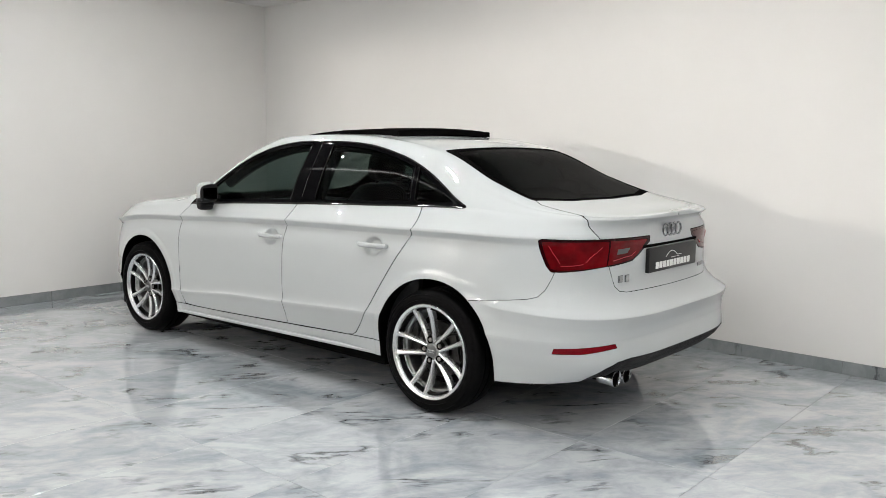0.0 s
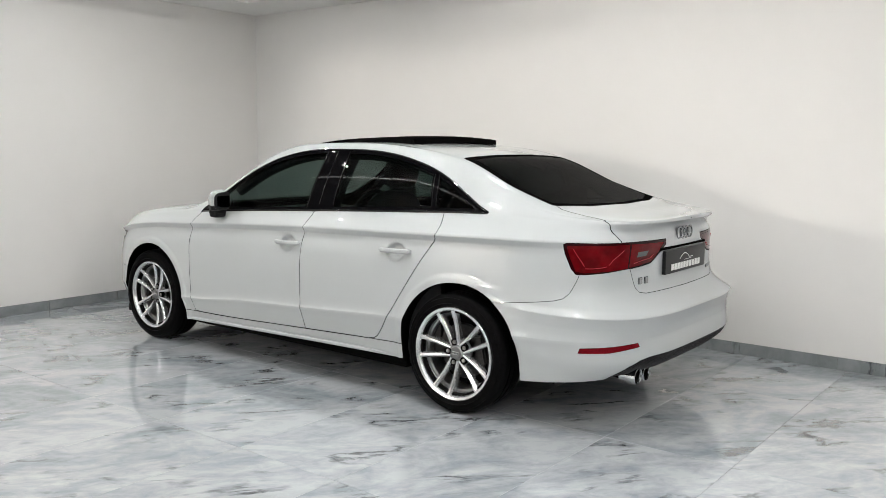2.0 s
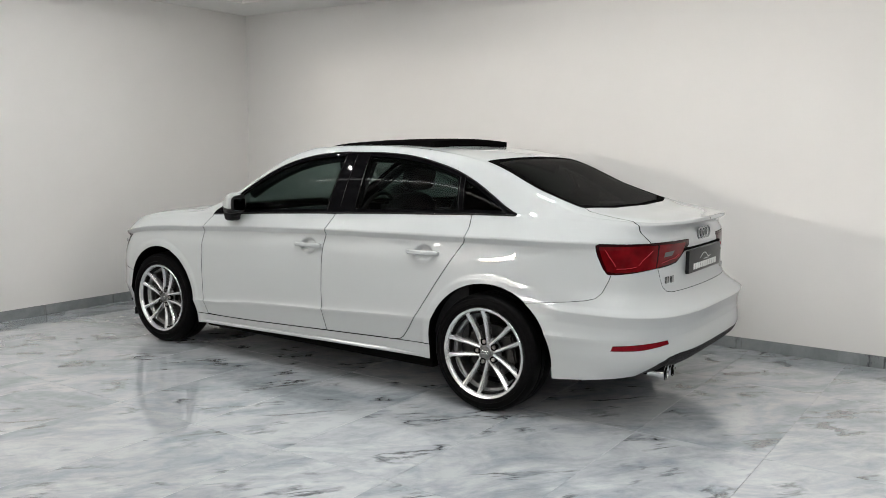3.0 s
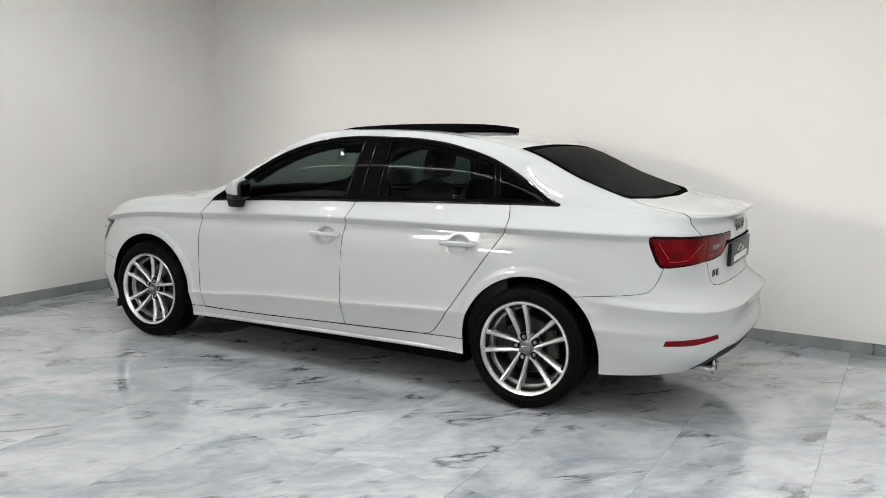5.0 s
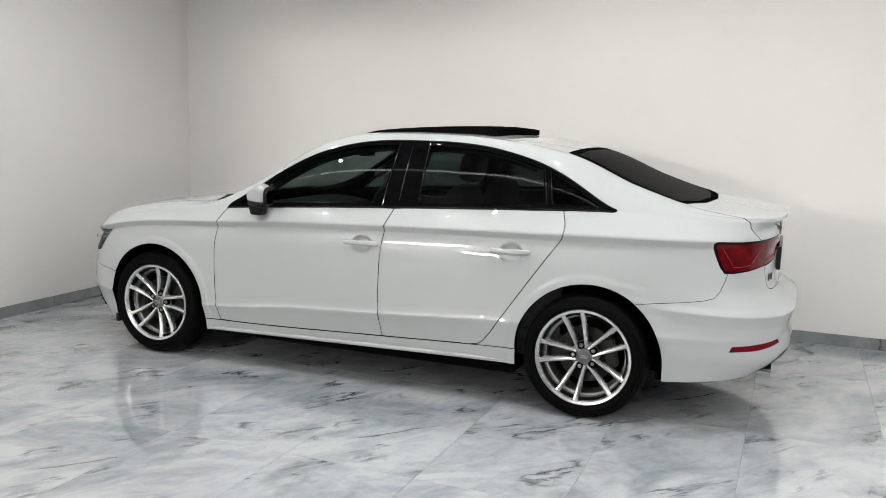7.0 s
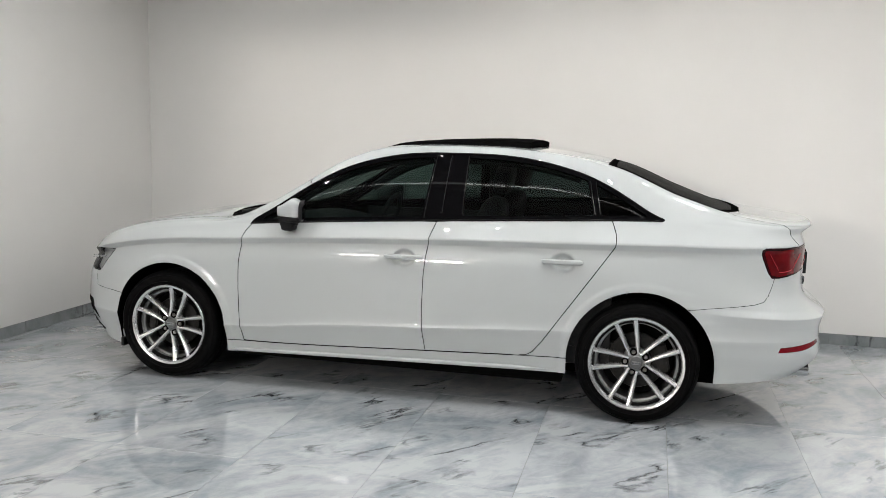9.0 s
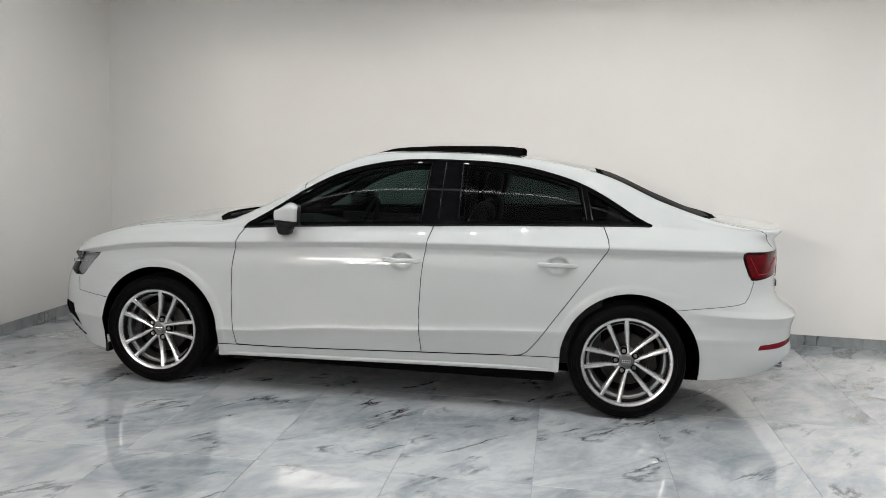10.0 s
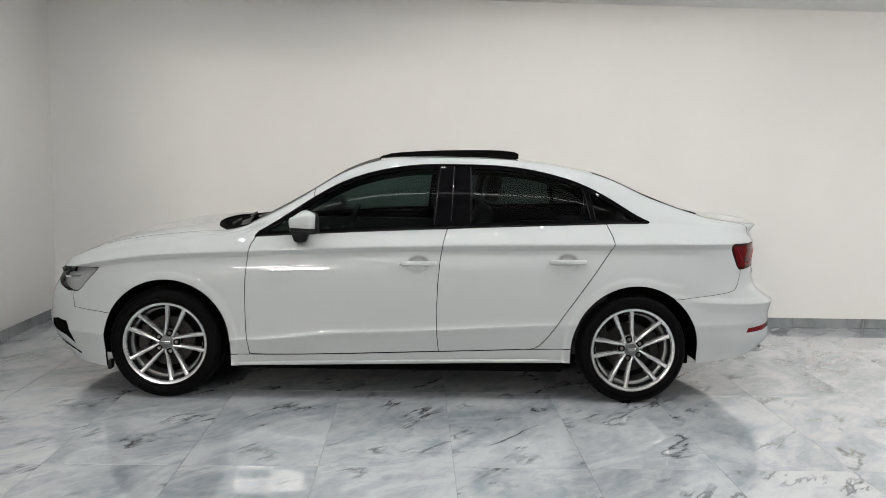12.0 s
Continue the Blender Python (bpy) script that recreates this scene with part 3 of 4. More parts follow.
LID_SIDE = [(0.02, 0.664), (-0.42, 0.668), (-0.465, 0.676), (-0.49, 0.70), (-0.515, 0.78), (-0.545, 0.86), (-0.572, 0.93), (-0.594, 0.985), (-0.5985, 1.02), (-0.60, 1.10)]
DIFFUSER = [(0.02, 0.382), (-0.50, 0.383), (-0.583, 0.374), (-0.634, 0.346), (-0.664, 0.308), (-0.685, 0.272), (-0.70, 0.25), (-0.71, 0.20), (0.02, 0.20)]
WINDSCREEN = [(-1.03, 0.02), (-1.02, -0.25), (-0.97, -0.48), (-0.85, -0.665), (-0.60, -0.655), (-0.30, -0.595), (-0.13, -0.545), (-0.145, -0.3), (-0.15, 0.02)]
COWL = [(-1.15, 0.02), (-1.135, -0.25), (-1.09, -0.48), (-1.0, -0.68), (-0.86, -0.70), (-0.85, -0.665), (-0.97, -0.48), (-1.02, -0.25), (-1.03, 0.02)]
REAR_CLEAR = [(1.175, 0.02), (1.175, -0.3), (1.18, -0.475), (1.45, -0.525), (1.70, -0.548), (1.72, -0.538), (1.79, -0.35), (1.82, 0.02)]
REAR_SCREEN = [(1.14, 0.02), (1.14, -0.3), (1.135, -0.52), (1.16, -0.532), (1.45, -0.560), (1.735, -0.585), (1.757, -0.574), (1.83, -0.35), (1.86, 0.02)]
BONNET = [(-1.15, 0.02), (-1.135, -0.25), (-1.09, -0.48), (-1.0, -0.68), (-1.2, -0.725), (-1.5, -0.735), (-1.75, -0.70), (-1.95, -0.58), (-2.05, -0.35), (-2.07, 0.02)]
BOOT_TOP = [(1.86, 0.02), (1.83, -0.35), (1.757, -0.574), (1.80, -0.60), (1.95, -0.605), (2.06, -0.5985), (2.06, 0.02)]
ROOF_GLASS = rounded([(-0.10, 0.6), (-0.10, -0.44), (0.50, -0.44), (0.50, 0.6)], 0.03)

side = lambda f: f.calc_center_median().y < -0.5 and abs(f.normal.y) > 0.25
tail = lambda f: f.calc_center_median().x > 1.6
head = lambda f: f.calc_center_median().x < -1.5
above = lambda f: f.normal.z > 0.25
for poly in (FRONT_DOOR, REAR_DOOR, DLO, FRONT_PANE, REAR_PANE, QUARTER_PANE):
    cut(SIDE, poly, only=side)
for a in ARCHES:
    cut(SIDE, arch_line(*a), closed=False, only=side)
cut(SIDE, SEAM, closed=False, only=side)
FRONT_SEAM = [(-1.58, 0.478), (-1.655, 0.484), (-1.85, 0.498), (-1.858, 0.52), (-1.852, 0.60)]
cut(SIDE, FRONT_SEAM, closed=False, only=side)
SILL_LINE = [(x, float(SILL(x)) - 0.002) for x in np.linspace(-0.96, 0.98, 20)]
cut(SIDE, SILL_LINE, closed=False, only=side)
for poly in (TAIL_LIGHT, TAIL_INNER, TAIL_LID, REVERSE_LAMP, REFLECTOR):
    cut(REAR_CORNER, poly, only=tail)
for poly in (HEAD_LIGHT, FOG_VENT):
    cut(FRONT_CORNER, poly, only=head)
cut(BACK, LID_SIDE, closed=False, only=lambda f: f.calc_center_median().x > 2.04)
cut(BACK, DIFFUSER, only=lambda f: f.calc_center_median().x > 1.8)
cut(BACK, [(0.02, 0.60), (-0.9, 0.60)], closed=False, only=lambda f: f.calc_center_median().x > 1.93)
for poly in (WINDSCREEN, COWL, REAR_SCREEN, REAR_CLEAR, BONNET, BOOT_TOP, ROOF_GLASS):
    cut(PLAN, poly, only=above)

bm.normal_update()
bm.verts.index_update()
bm.faces.ensure_lookup_table()
C = np.array([f.calc_center_median() for f in bm.faces])
N = np.array([f.normal for f in bm.faces])
x, y, z = C.T
on_side = (np.abs(N[:, 1]) > 0.25) & (y < -0.5)
up = N[:, 2] > 0.25


def within(view, poly):
    return inside(poly, C @ np.array(view[0]), C @ np.array(view[1]))


kind = np.array(["quarter_panel"] * len(C), dtype=object)


def name_faces(name, where):
    kind[where] = name


name_faces("front_wing", x < -0.5)
name_faces("roof", up & (z > 1.2) & (x < 1.25) & (x > -0.8))
seam_z = np.interp(x, [p[0] for p in SEAM], [p[1] for p in SEAM])
name_faces("rear_bumper", (x > 1.55) & (((x < 1.99) & (z < seam_z)) | ((x >= 1.99) & (z < 0.90))))
front_z = np.interp(x, [-1.858, -1.85, -1.655, -1.58], [0.60, 0.498, 0.484, 0.478])
name_faces("front_bumper", (x < -1.6) & (((x > -1.855) & (z < front_z)) | (x <= -1.855)) & (z < 0.70))
name_faces("sill", on_side & (x > -1.0) & (x < 1.0) & (z < SILL(x) - 0.002))
name_faces("front_door", on_side & within(SIDE, FRONT_DOOR))
name_faces("rear_door", on_side & within(SIDE, REAR_DOOR))
name_faces("window_trim", on_side & within(SIDE, DLO))
name_faces("front_window", on_side & within(SIDE, FRONT_PANE))
name_faces("rear_window", on_side & within(SIDE, REAR_PANE))
name_faces("quarter_window", on_side & within(SIDE, QUARTER_PANE))
name_faces("bonnet", up & within(PLAN, BONNET) & (x < -0.9))
name_faces("cowl", up & within(PLAN, COWL))
name_faces("windscreen", up & within(PLAN, WINDSCREEN))
name_faces("boot_lid", ((z > 0.985) & (x > 1.7) & within(PLAN, BOOT_TOP)) | ((x > 2.06) & within(BACK, LID_SIDE + [(0.02, 1.10)])))
name_faces("rear_screen", up & within(PLAN, REAR_SCREEN))
name_faces("rear_clear", up & within(PLAN, REAR_CLEAR))
name_faces("roof_glass", up & (z > 1.2) & within(PLAN, ROOF_GLASS))
name_faces("tail_light", (x > 1.6) & within(REAR_CORNER, TAIL_LIGHT))
name_faces("tail_inner", (x > 1.6) & within(REAR_CORNER, TAIL_INNER))
name_faces("tail_lid", (x > 1.6) & within(REAR_CORNER, TAIL_LID))
name_faces("reverse_lamp", (x > 1.6) & within(REAR_CORNER, REVERSE_LAMP))
name_faces("reflector", (x > 1.6) & (z < 0.5) & within(REAR_CORNER, REFLECTOR))
name_faces("diffuser", (x > 1.8) & (N[:, 0] > -0.5) & within(BACK, DIFFUSER) & (y > -0.72))
name_faces("head_light", (x < -1.5) & within(FRONT_CORNER, HEAD_LIGHT))
name_faces("fog_vent", (x < -1.5) & within(FRONT_CORNER, FOG_VENT))
name_faces("grille", (x < -1.9) & (np.abs(y) < 0.36) & (z > 0.28) & (z < 0.66))
for cx, rx, rz in ARCHES:
    name_faces("gone", on_side & inside(arch_line(cx, rx, rz), x, z))

VERT = np.array([v.co for v in bm.verts])
NORM = np.array([v.normal for v in bm.verts])
LOOPS = [[v.index for v in f.verts] for f in bm.faces]


def panel_mesh(name, keys, mat, mirror=False, both=False, gap=0.0022, lip=0.014, sink=0.0, dark=True):
    """A panel of the shell: its skin with the shell's own normals, its edges drawn in for the joint and folded inwards."""
    faces = [LOOPS[i] for i in np.nonzero(np.isin(kind, keys))[0]]
    used = sorted({i for f in faces for i in f})
    at = {i: n for n, i in enumerate(used)}
    co, no = VERT[used].copy(), NORM[used].copy()
    faces = [[at[i] for i in f] for f in faces]
    edges = {}
    for f in faces:
        for a, b in zip(f, f[1:] + f[:1]):
            edges.setdefault((min(a, b), max(a, b)), []).append((a, b, f))
    pull, lips = np.zeros_like(co), []
    for (a, b), seen in edges.items():
        if len(seen) == 1:
            if both and abs(co[a][1]) < 1e-4 and abs(co[b][1]) < 1e-4:
                continue
            a, b, f = seen[0]
            mid = co[f].mean(0) - (co[a] + co[b]) / 2
            e = co[b] - co[a]
            mid -= e * (mid @ e) / max(e @ e, 1e-12)
            mid /= max(np.linalg.norm(mid), 1e-9)
            pull[a] += mid
            pull[b] += mid
            lips.append((a, b))
    size = np.linalg.norm(pull, axis=1, keepdims=True)
    co += np.where(size > 1e-9, pull / np.maximum(size, 1e-9), 0) * gap - no * sink
    if both:
        co[np.abs(VERT[used][:, 1]) < 1e-4, 1] = 0
    rim = sorted({i for e in lips for i in e})
    edge = {i: len(co) + n for n, i in enumerate(rim)}
    fold = {i: len(co) + len(rim) + n for n, i in enumerate(rim)}
    allco = np.concatenate([co, co[rim], co[rim] - no[rim] * lip])
    inward = pull[rim] / np.maximum(size[rim], 1e-9)
    allno = np.concatenate([no, -inward, -inward])
    skin = len(faces)
    faces = faces + [[edge[b], edge[a], fold[a], fold[b]] for a, b in lips]
    if mirror or both:
        flip = np.array([1, -1, 1])
        m = len(allco)
        same = {i: i for i in range(len(co)) if abs(co[i][1]) < 1e-9} if both else {}
        other = [[same.get(i, i + m) for i in f][::-1] for f in faces]
        if both:
            allco, allno, faces = np.concatenate([allco, allco * flip]), np.concatenate([allno, allno * flip]), faces + other

        else:
            allco, allno, faces = allco * flip, allno * flip, [f[::-1] for f in faces]
    me = bpy.data.meshes.new(name)
    me.from_pydata(allco.tolist(), [], faces)
    me.polygons.foreach_set("use_smooth", [True] * len(me.polygons))
    me.normals_split_custom_set_from_vertices(allno.tolist())
    me.materials.append(mat)
    # the folded edges are near-black, so the joint's shade is in the colour
    if dark:
        me.materials.append(SHADE)
        one = len(me.polygons) // 2 if both else len(me.polygons)
        me.polygons.foreach_set("material_index", [int(i % one >= skin) for i in range(len(me.polygons))])
    return me


def panel(name, keys, mat, parent=car, label="", **how):
    return part(name, panel_mesh(name, keys, mat, **how), mat, parent, label)


body = part("body", panel_mesh("body", ["quarter_panel", "roof"], PAINT, both=True), PAINT, car, "white painted body shell with sharp shoulder line")
panel("bonnet", ["bonnet"], PAINT, both=True)
boot = panel("boot_lid", ["boot_lid"], PAINT, both=True)
rear_bumper = panel("rear_bumper", ["rear_bumper"], PAINT, both=True, gap=0.0006)
front_bumper = panel("front_bumper", ["front_bumper"], PAINT, both=True, gap=0.0006)
panel("diffuser", ["diffuser"], BLACK_PLASTIC, rear_bumper, "dark grey plastic diffuser", both=True, sink=0.006)
panel("grille", ["grille"], BLACK_PLASTIC, front_bumper, "black grille", both=True, sink=0.02)
panel("cowl", ["cowl"], BLACK_PLASTIC, car, "black plastic scuttle", both=True, sink=0.012)
panel("windscreen", ["windscreen"], SCREEN_GLASS, car, "tinted glass windscreen", both=True, sink=0.002)
screen = panel("rear_screen", ["rear_clear"], REAR_GLASS, car, "dark tinted rear window", both=True, sink=0.003, gap=0.0, lip=0.002)
panel("border", ["rear_screen"], ROOF_BLACK, screen, "black glass border", both=True, sink=0.003)
roof_glass = panel("sunroof_opening", ["roof_glass"], BLACK_GLOSS, car, "black glass roof opening", both=True, sink=0.002)
for flip in (False, True):
    s = 1 if flip else -1
    doors = []
    panel("front_wing", ["front_wing"], PAINT, mirror=flip)
    panel("sill", ["sill"], PAINT, mirror=flip)
    panel("window_trim", ["window_trim"], BLACK_GLOSS, car, "gloss black window surround", mirror=flip, gap=0.0, sink=0.001)
    for door, window in (("front_door", "front_window"), ("rear_door", "rear_window")):
        d = panel(door, [door], PAINT, mirror=flip)
        doors.append(d)
        panel("window", [window], GLASS if door == "front_door" else PRIVACY_GLASS, d, "dark tinted side window", mirror=flip, gap=0.0, sink=0.004, lip=0.003)
    panel("quarter_window", ["quarter_window"], REAR_GLASS, car, "small dark tinted quarter window", mirror=flip, gap=0.0, sink=0.004, lip=0.003)
    lamp = panel("tail_light", ["tail_light"], LENS_DARK, car, "red tail light with dark red edge", mirror=flip, gap=0.002)
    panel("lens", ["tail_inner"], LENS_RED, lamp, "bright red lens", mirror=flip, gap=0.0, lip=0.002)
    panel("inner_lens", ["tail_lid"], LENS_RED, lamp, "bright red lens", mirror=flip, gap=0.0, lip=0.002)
    panel("reverse_lamp", ["reverse_lamp"], REVERSE_GREY, lamp, "small dark reversing lamp", mirror=flip, gap=0.0, lip=0.002)
    panel("reflector", ["reflector"], REFLECTOR_RED, rear_bumper, "red bumper reflector", mirror=flip, gap=0.001)
    lens = panel("head_light", ["head_light"], LENS_CLEAR, car, "clear headlight lens over a grey housing", mirror=flip, gap=0.002)
    panel("housing", ["head_light"], LAMP_GREY, lens, "grey headlight housing", mirror=flip, gap=0.006, sink=0.035)
    part("light_bar", box((-1.925, s * 0.685 - 0.006, 0.655), (-1.835, s * 0.70 + 0.006, 0.668), 0.003), CHROME, lens, "silver light bar")
    panel("fog_vent", ["fog_vent"], BLACK_PLASTIC, front_bumper, "black bumper vent", mirror=flip, sink=0.012)
bm.free()

# inner skin added behind the joints, their shade put into its near-black colour
shut = ~np.isin(kind, ["gone", "front_window", "rear_window", "quarter_window", "windscreen", "rear_screen", "rear_clear", "window_trim", "head_light"])
inner = bpy.data.meshes.new("inner_shell")
co = VERT - NORM * 0.011
fs = [LOOPS[i] for i in np.nonzero(shut)[0]]
inner.from_pydata(np.concatenate([co, co * [1, -1, 1]]).tolist(), [], fs + [[i + len(co) for i in f][::-1] for f in fs])
inner.materials.append(SHADE)
part("inner_shell", inner, SHADE, car, "near-black skin that darkens the joints")

# ---- wheels ----


def spoke(side):
    """One of a pair of spokes, pointing along x, slim at the hub and flared at the rim; its ridged face looks to negative y."""
    bm = bmesh.new()
    rings = []
    for f in (0.0, 0.12, 0.3, 0.5, 0.7, 0.86, 0.95, 1.0):
        c = Vector((0.038 + 0.183 * f, 0, side * (0.0195 + 0.030 * f)))
        across = Vector((-side * 0.165, 0, 0.986))
        w = 0.0092 + 0.0050 * f + 0.0045 * max(0.0, (f - 0.8) / 0.2) ** 2
        y = -0.073 - 0.027 * f + 0.011 * math.sin(math.pi * f)
        prof = [(-1.12, 0.034), (-1.02, 0.009), (-0.60, 0.0005), (0.05 * side, -0.0016), (0.60, 0.0005), (1.02, 0.009), (1.12, 0.034)]
        rings.append([bm.verts.new(c + across * (w * p) + Vector((0, y + d, 0))) for p, d in prof])
    for a, b in zip(rings, rings[1:]):
        for i in range(len(a) - 1):
            bm.faces.new((a[i], a[i + 1], b[i + 1], b[i]))
        bm.faces.new((a[-1], a[0], b[0], b[-1]))
    bm.faces.new(rings[0])
    bm.faces.new(rings[-1][::-1])
    bmesh.ops.recalc_face_normals(bm, faces=bm.faces)
    return bm


def wheel(x, y, turn, flip, size=1.0):
    top = new("wheel")
    top.parent = car
    r = TYRE_R
    wide = Matrix.Diagonal((size, 1, size, 1))
    tyre = [(0.222, -0.088), (0.231, -0.096), (0.245, -0.107), (0.266, -0.1125), (0.282, -0.110), (0.298, -0.102), (0.307, -0.092), (0.312, -0.076), (r, -0.045), (r, -0.043), (0.307, -0.042),
            (0.307, -0.036), (r, -0.035), (r + 0.001, -0.004), (0.308, -0.003), (0.308, 0.003), (r + 0.001, 0.004), (r, 0.045), (0.312, 0.076), (0.298, 0.102), (0.266, 0.1125), (0.226, 0.104), (0.205, 0.09), (0.205, -0.09)]
    rubber = part("tyre", lathe([(q * size if q < 0.25 else q, d) for q, d in tyre], 72, close=True), RUBBER, top, "black rubber tyre")
    for q in (0.254 if size == 1 else 0.262, 0.290):
        part("sidewall_rib", lathe([(q, -0.1085 if q < 0.28 else -0.1045), (q + 0.0015, -0.1135 if q < 0.28 else -0.1085), (q + 0.0035, -0.1125 if q < 0.28 else -0.1050)], 72), RUBBER, rubber)
    lip = [(0.203, -0.056), (0.209, -0.070), (0.2135, -0.088), (0.2165, -0.099), (0.2205, -0.1055), (0.227, -0.1085), (0.232, -0.1095), (0.2355, -0.105), (0.2345, -0.098), (0.224, -0.090)]
    rim = part("rim", moved(lathe(lip, 72), wide), ALLOY, top, "silver alloy rim lip", sharp=28)
    part("barrel", moved(lathe([(0.204, -0.057), (0.2005, -0.046), (0.192, -0.040), (0.188, -0.02), (0.188, 0.085), (0.206, 0.095)], 60), wide), BARREL, top, "shaded inner barrel")
    for k in range(5):
        spin = wide @ Matrix.Rotation(-radians(72 * k + turn), 4, "Y")
        for s in (-1, 1):
            part("spoke", moved(spoke(s), spin), ALLOY, rim, sharp=14)
        m = spin @ Matrix.Translation((0.054, 0, 0))
        # the seat's near-black colour carries the shade round the bolt
        part("bolt_hole", moved(lathe([(0.0, -0.062), (0.0125, -0.062), (0.0150, -0.0735), (0.0168, -0.0735), (0.0175, -0.050)], 20), m), SHADE, rim, "bolt seat with recess shade in its colour")
        part("bolt", moved(lathe([(0.0, -0.0715), (0.004, -0.0715), (0.0055, -0.0745), (0.0092, -0.0745), (0.0105, -0.072), (0.0105, -0.056)], 6), m), STEEL, rim, "steel wheel bolt")
    hub = lathe([(0.0, -0.076), (0.031, -0.076), (0.034, -0.073), (0.037, -0.066), (0.046, -0.058), (0.064, -0.052), (0.070, -0.044), (0.070, -0.02)], 40)
    part("hub", moved(hub, wide), HUB_GREY, rim, "grey alloy hub")
    part("cap", moved(lathe([(0.0, -0.0815), (0.025, -0.0812), (0.0305, -0.0795), (0.0315, -0.076)], 32), wide), CAP_GREY, rim, "grey hub cap")
    for k in range(4):
        ring = [(-0.0150 + 0.0100 * k + 0.0072 * math.cos(a), -0.0822, 0.0072 * math.sin(a)) for a in np.linspace(0, 2 * math.pi, 14, endpoint=False)]
        part("emblem_ring", tube(ring, 0.0013, 5, True), CHROME, rim)
    part("brake_disc", lathe([(0.0, -0.035), (0.072, -0.035), (0.074, -0.012), (0.142, -0.012), (0.144, -0.008), (0.144, 0.010), (0.0, 0.010)], 48), DARK_STEEL, top, "dark steel brake disc")
    part("back_plate", lathe([(0.0, 0.03), (0.186, 0.03), (0.186, 0.036), (0.0, 0.036)], 40), SHADE, top, "dark backing plate")
    cal = bmesh.new()
    bmesh.ops.create_cube(cal, size=1)
    for v in cal.verts:
        v.co = Vector((v.co.x * 0.055 + 0.125 + 0.012 * abs(v.co.z), v.co.y * 0.06 - 0.018, v.co.z * 0.15))
    bmesh.ops.bevel(cal, geom=cal.edges[:], offset=0.01, segments=2, affect="EDGES")
    part("brake_caliper", moved(cal, Matrix.Rotation(radians(-12 if x > 0 else 192), 4, "Y")), DARK_STEEL, top, "dark grey brake caliper")
    top.matrix_basis = pose(x, y, HUB_Z, 0, 0, 180 if flip else 0)
    return top


FRONT_AXLE, REAR_AXLE = -1.312, 1.339
wheel(FRONT_AXLE, -0.770, 2, False)
wheel(REAR_AXLE, -0.770, 34, False, 1.037)
wheel(FRONT_AXLE, 0.770, 20, True)
wheel(REAR_AXLE, 0.770, 50, True, 1.037)

# wheel housings and floor pan, near-black with the shade put into their colour
side_skin = sheet[(sheet[..., 1] < -0.6) & (np.abs(sheet[..., 0]) < 1.9) & (sheet[..., 2] < 0.8)]


def side_y(xx, zz):
    """How far out the skin of the side stands at a length and height."""
    d = (side_skin[:, 0] - xx) ** 2 + (side_skin[:, 2] - zz) ** 2
    return -float(side_skin[np.argsort(d)[:3], 1].max())


for cx, rx, rz in ARCHES:
    for s in (-1, 1):
        b = bmesh.new()
        rings = []
        for a in np.linspace(-0.18, math.pi + 0.18, 40):
            p = (cx - (rx + 0.012) * math.cos(a), 0.312 + (rz + 0.012) * math.sin(a))
            rings.append([b.verts.new((p[0], s * w, p[1])) for w in (side_y(*p) - 0.013, 0.5)] + [b.verts.new((cx, s * 0.5, 0.312))])
        for u, v in zip(rings, rings[1:]):
            b.faces.new((u[0], u[1], v[1], v[0]))
            b.faces.new((u[1], u[2], v[2], v[1]))
        bmesh.ops.recalc_face_normals(b, faces=b.faces)
        part("wheel_housing", b, SHADE, car, "near-black wheel housing with the arch shade in its colour")
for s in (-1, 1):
    # plates added beside the wheels to block light coming through the arches
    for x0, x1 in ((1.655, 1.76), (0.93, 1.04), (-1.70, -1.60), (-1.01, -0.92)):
        part("splash_guard", box((x0, s * 0.56 - 0.006, 0.165), (x1, s * 0.56 + 0.006, 0.42), 0.003), SHADE, car, "near-black plate added to block light through the arch")
# pans hang low and near-black to keep the floor beneath dark
part("floor_pan", box((-0.93, -0.79, 0.155), (0.96, 0.79, 0.26), 0.02), SHADE, car, "near-black underbody set low to shade the floor")
part("floor_pan", box((-1.98, -0.50, 0.165), (-0.93, 0.50, 0.27), 0.02), SHADE, car, "near-black underbody set low to shade the floor")
part("floor_pan", box((0.96, -0.50, 0.185), (1.75, 0.50, 0.30), 0.02), SHADE, car, "near-black underbody set low to shade the floor")
part("floor_pan", box((1.74, -0.66, 0.272), (2.02, 0.66, 0.34), 0.02), SHADE, car, "near-black underbody set low to shade the floor")
for s in (-1, 1):
    part("mud_flap", box((-1.640, s * 0.825 - 0.03, 0.158), (-1.618, s * 0.825 + 0.02, 0.21), 0.005), BLACK_PLASTIC, car, "black spoiler flap before the wheel")
    part("sill_blade", tube([(x, s * (0.872 - 0.004 * abs(x)), float(BOTTOM(x)) + 0.022) for x in np.linspace(-0.92, 0.93, 24)], lambda f: 0.0095 * min(1, 30 * f, 9 * (1 - f)) + 0.001, 8), PAINT, car, "white sill blade")


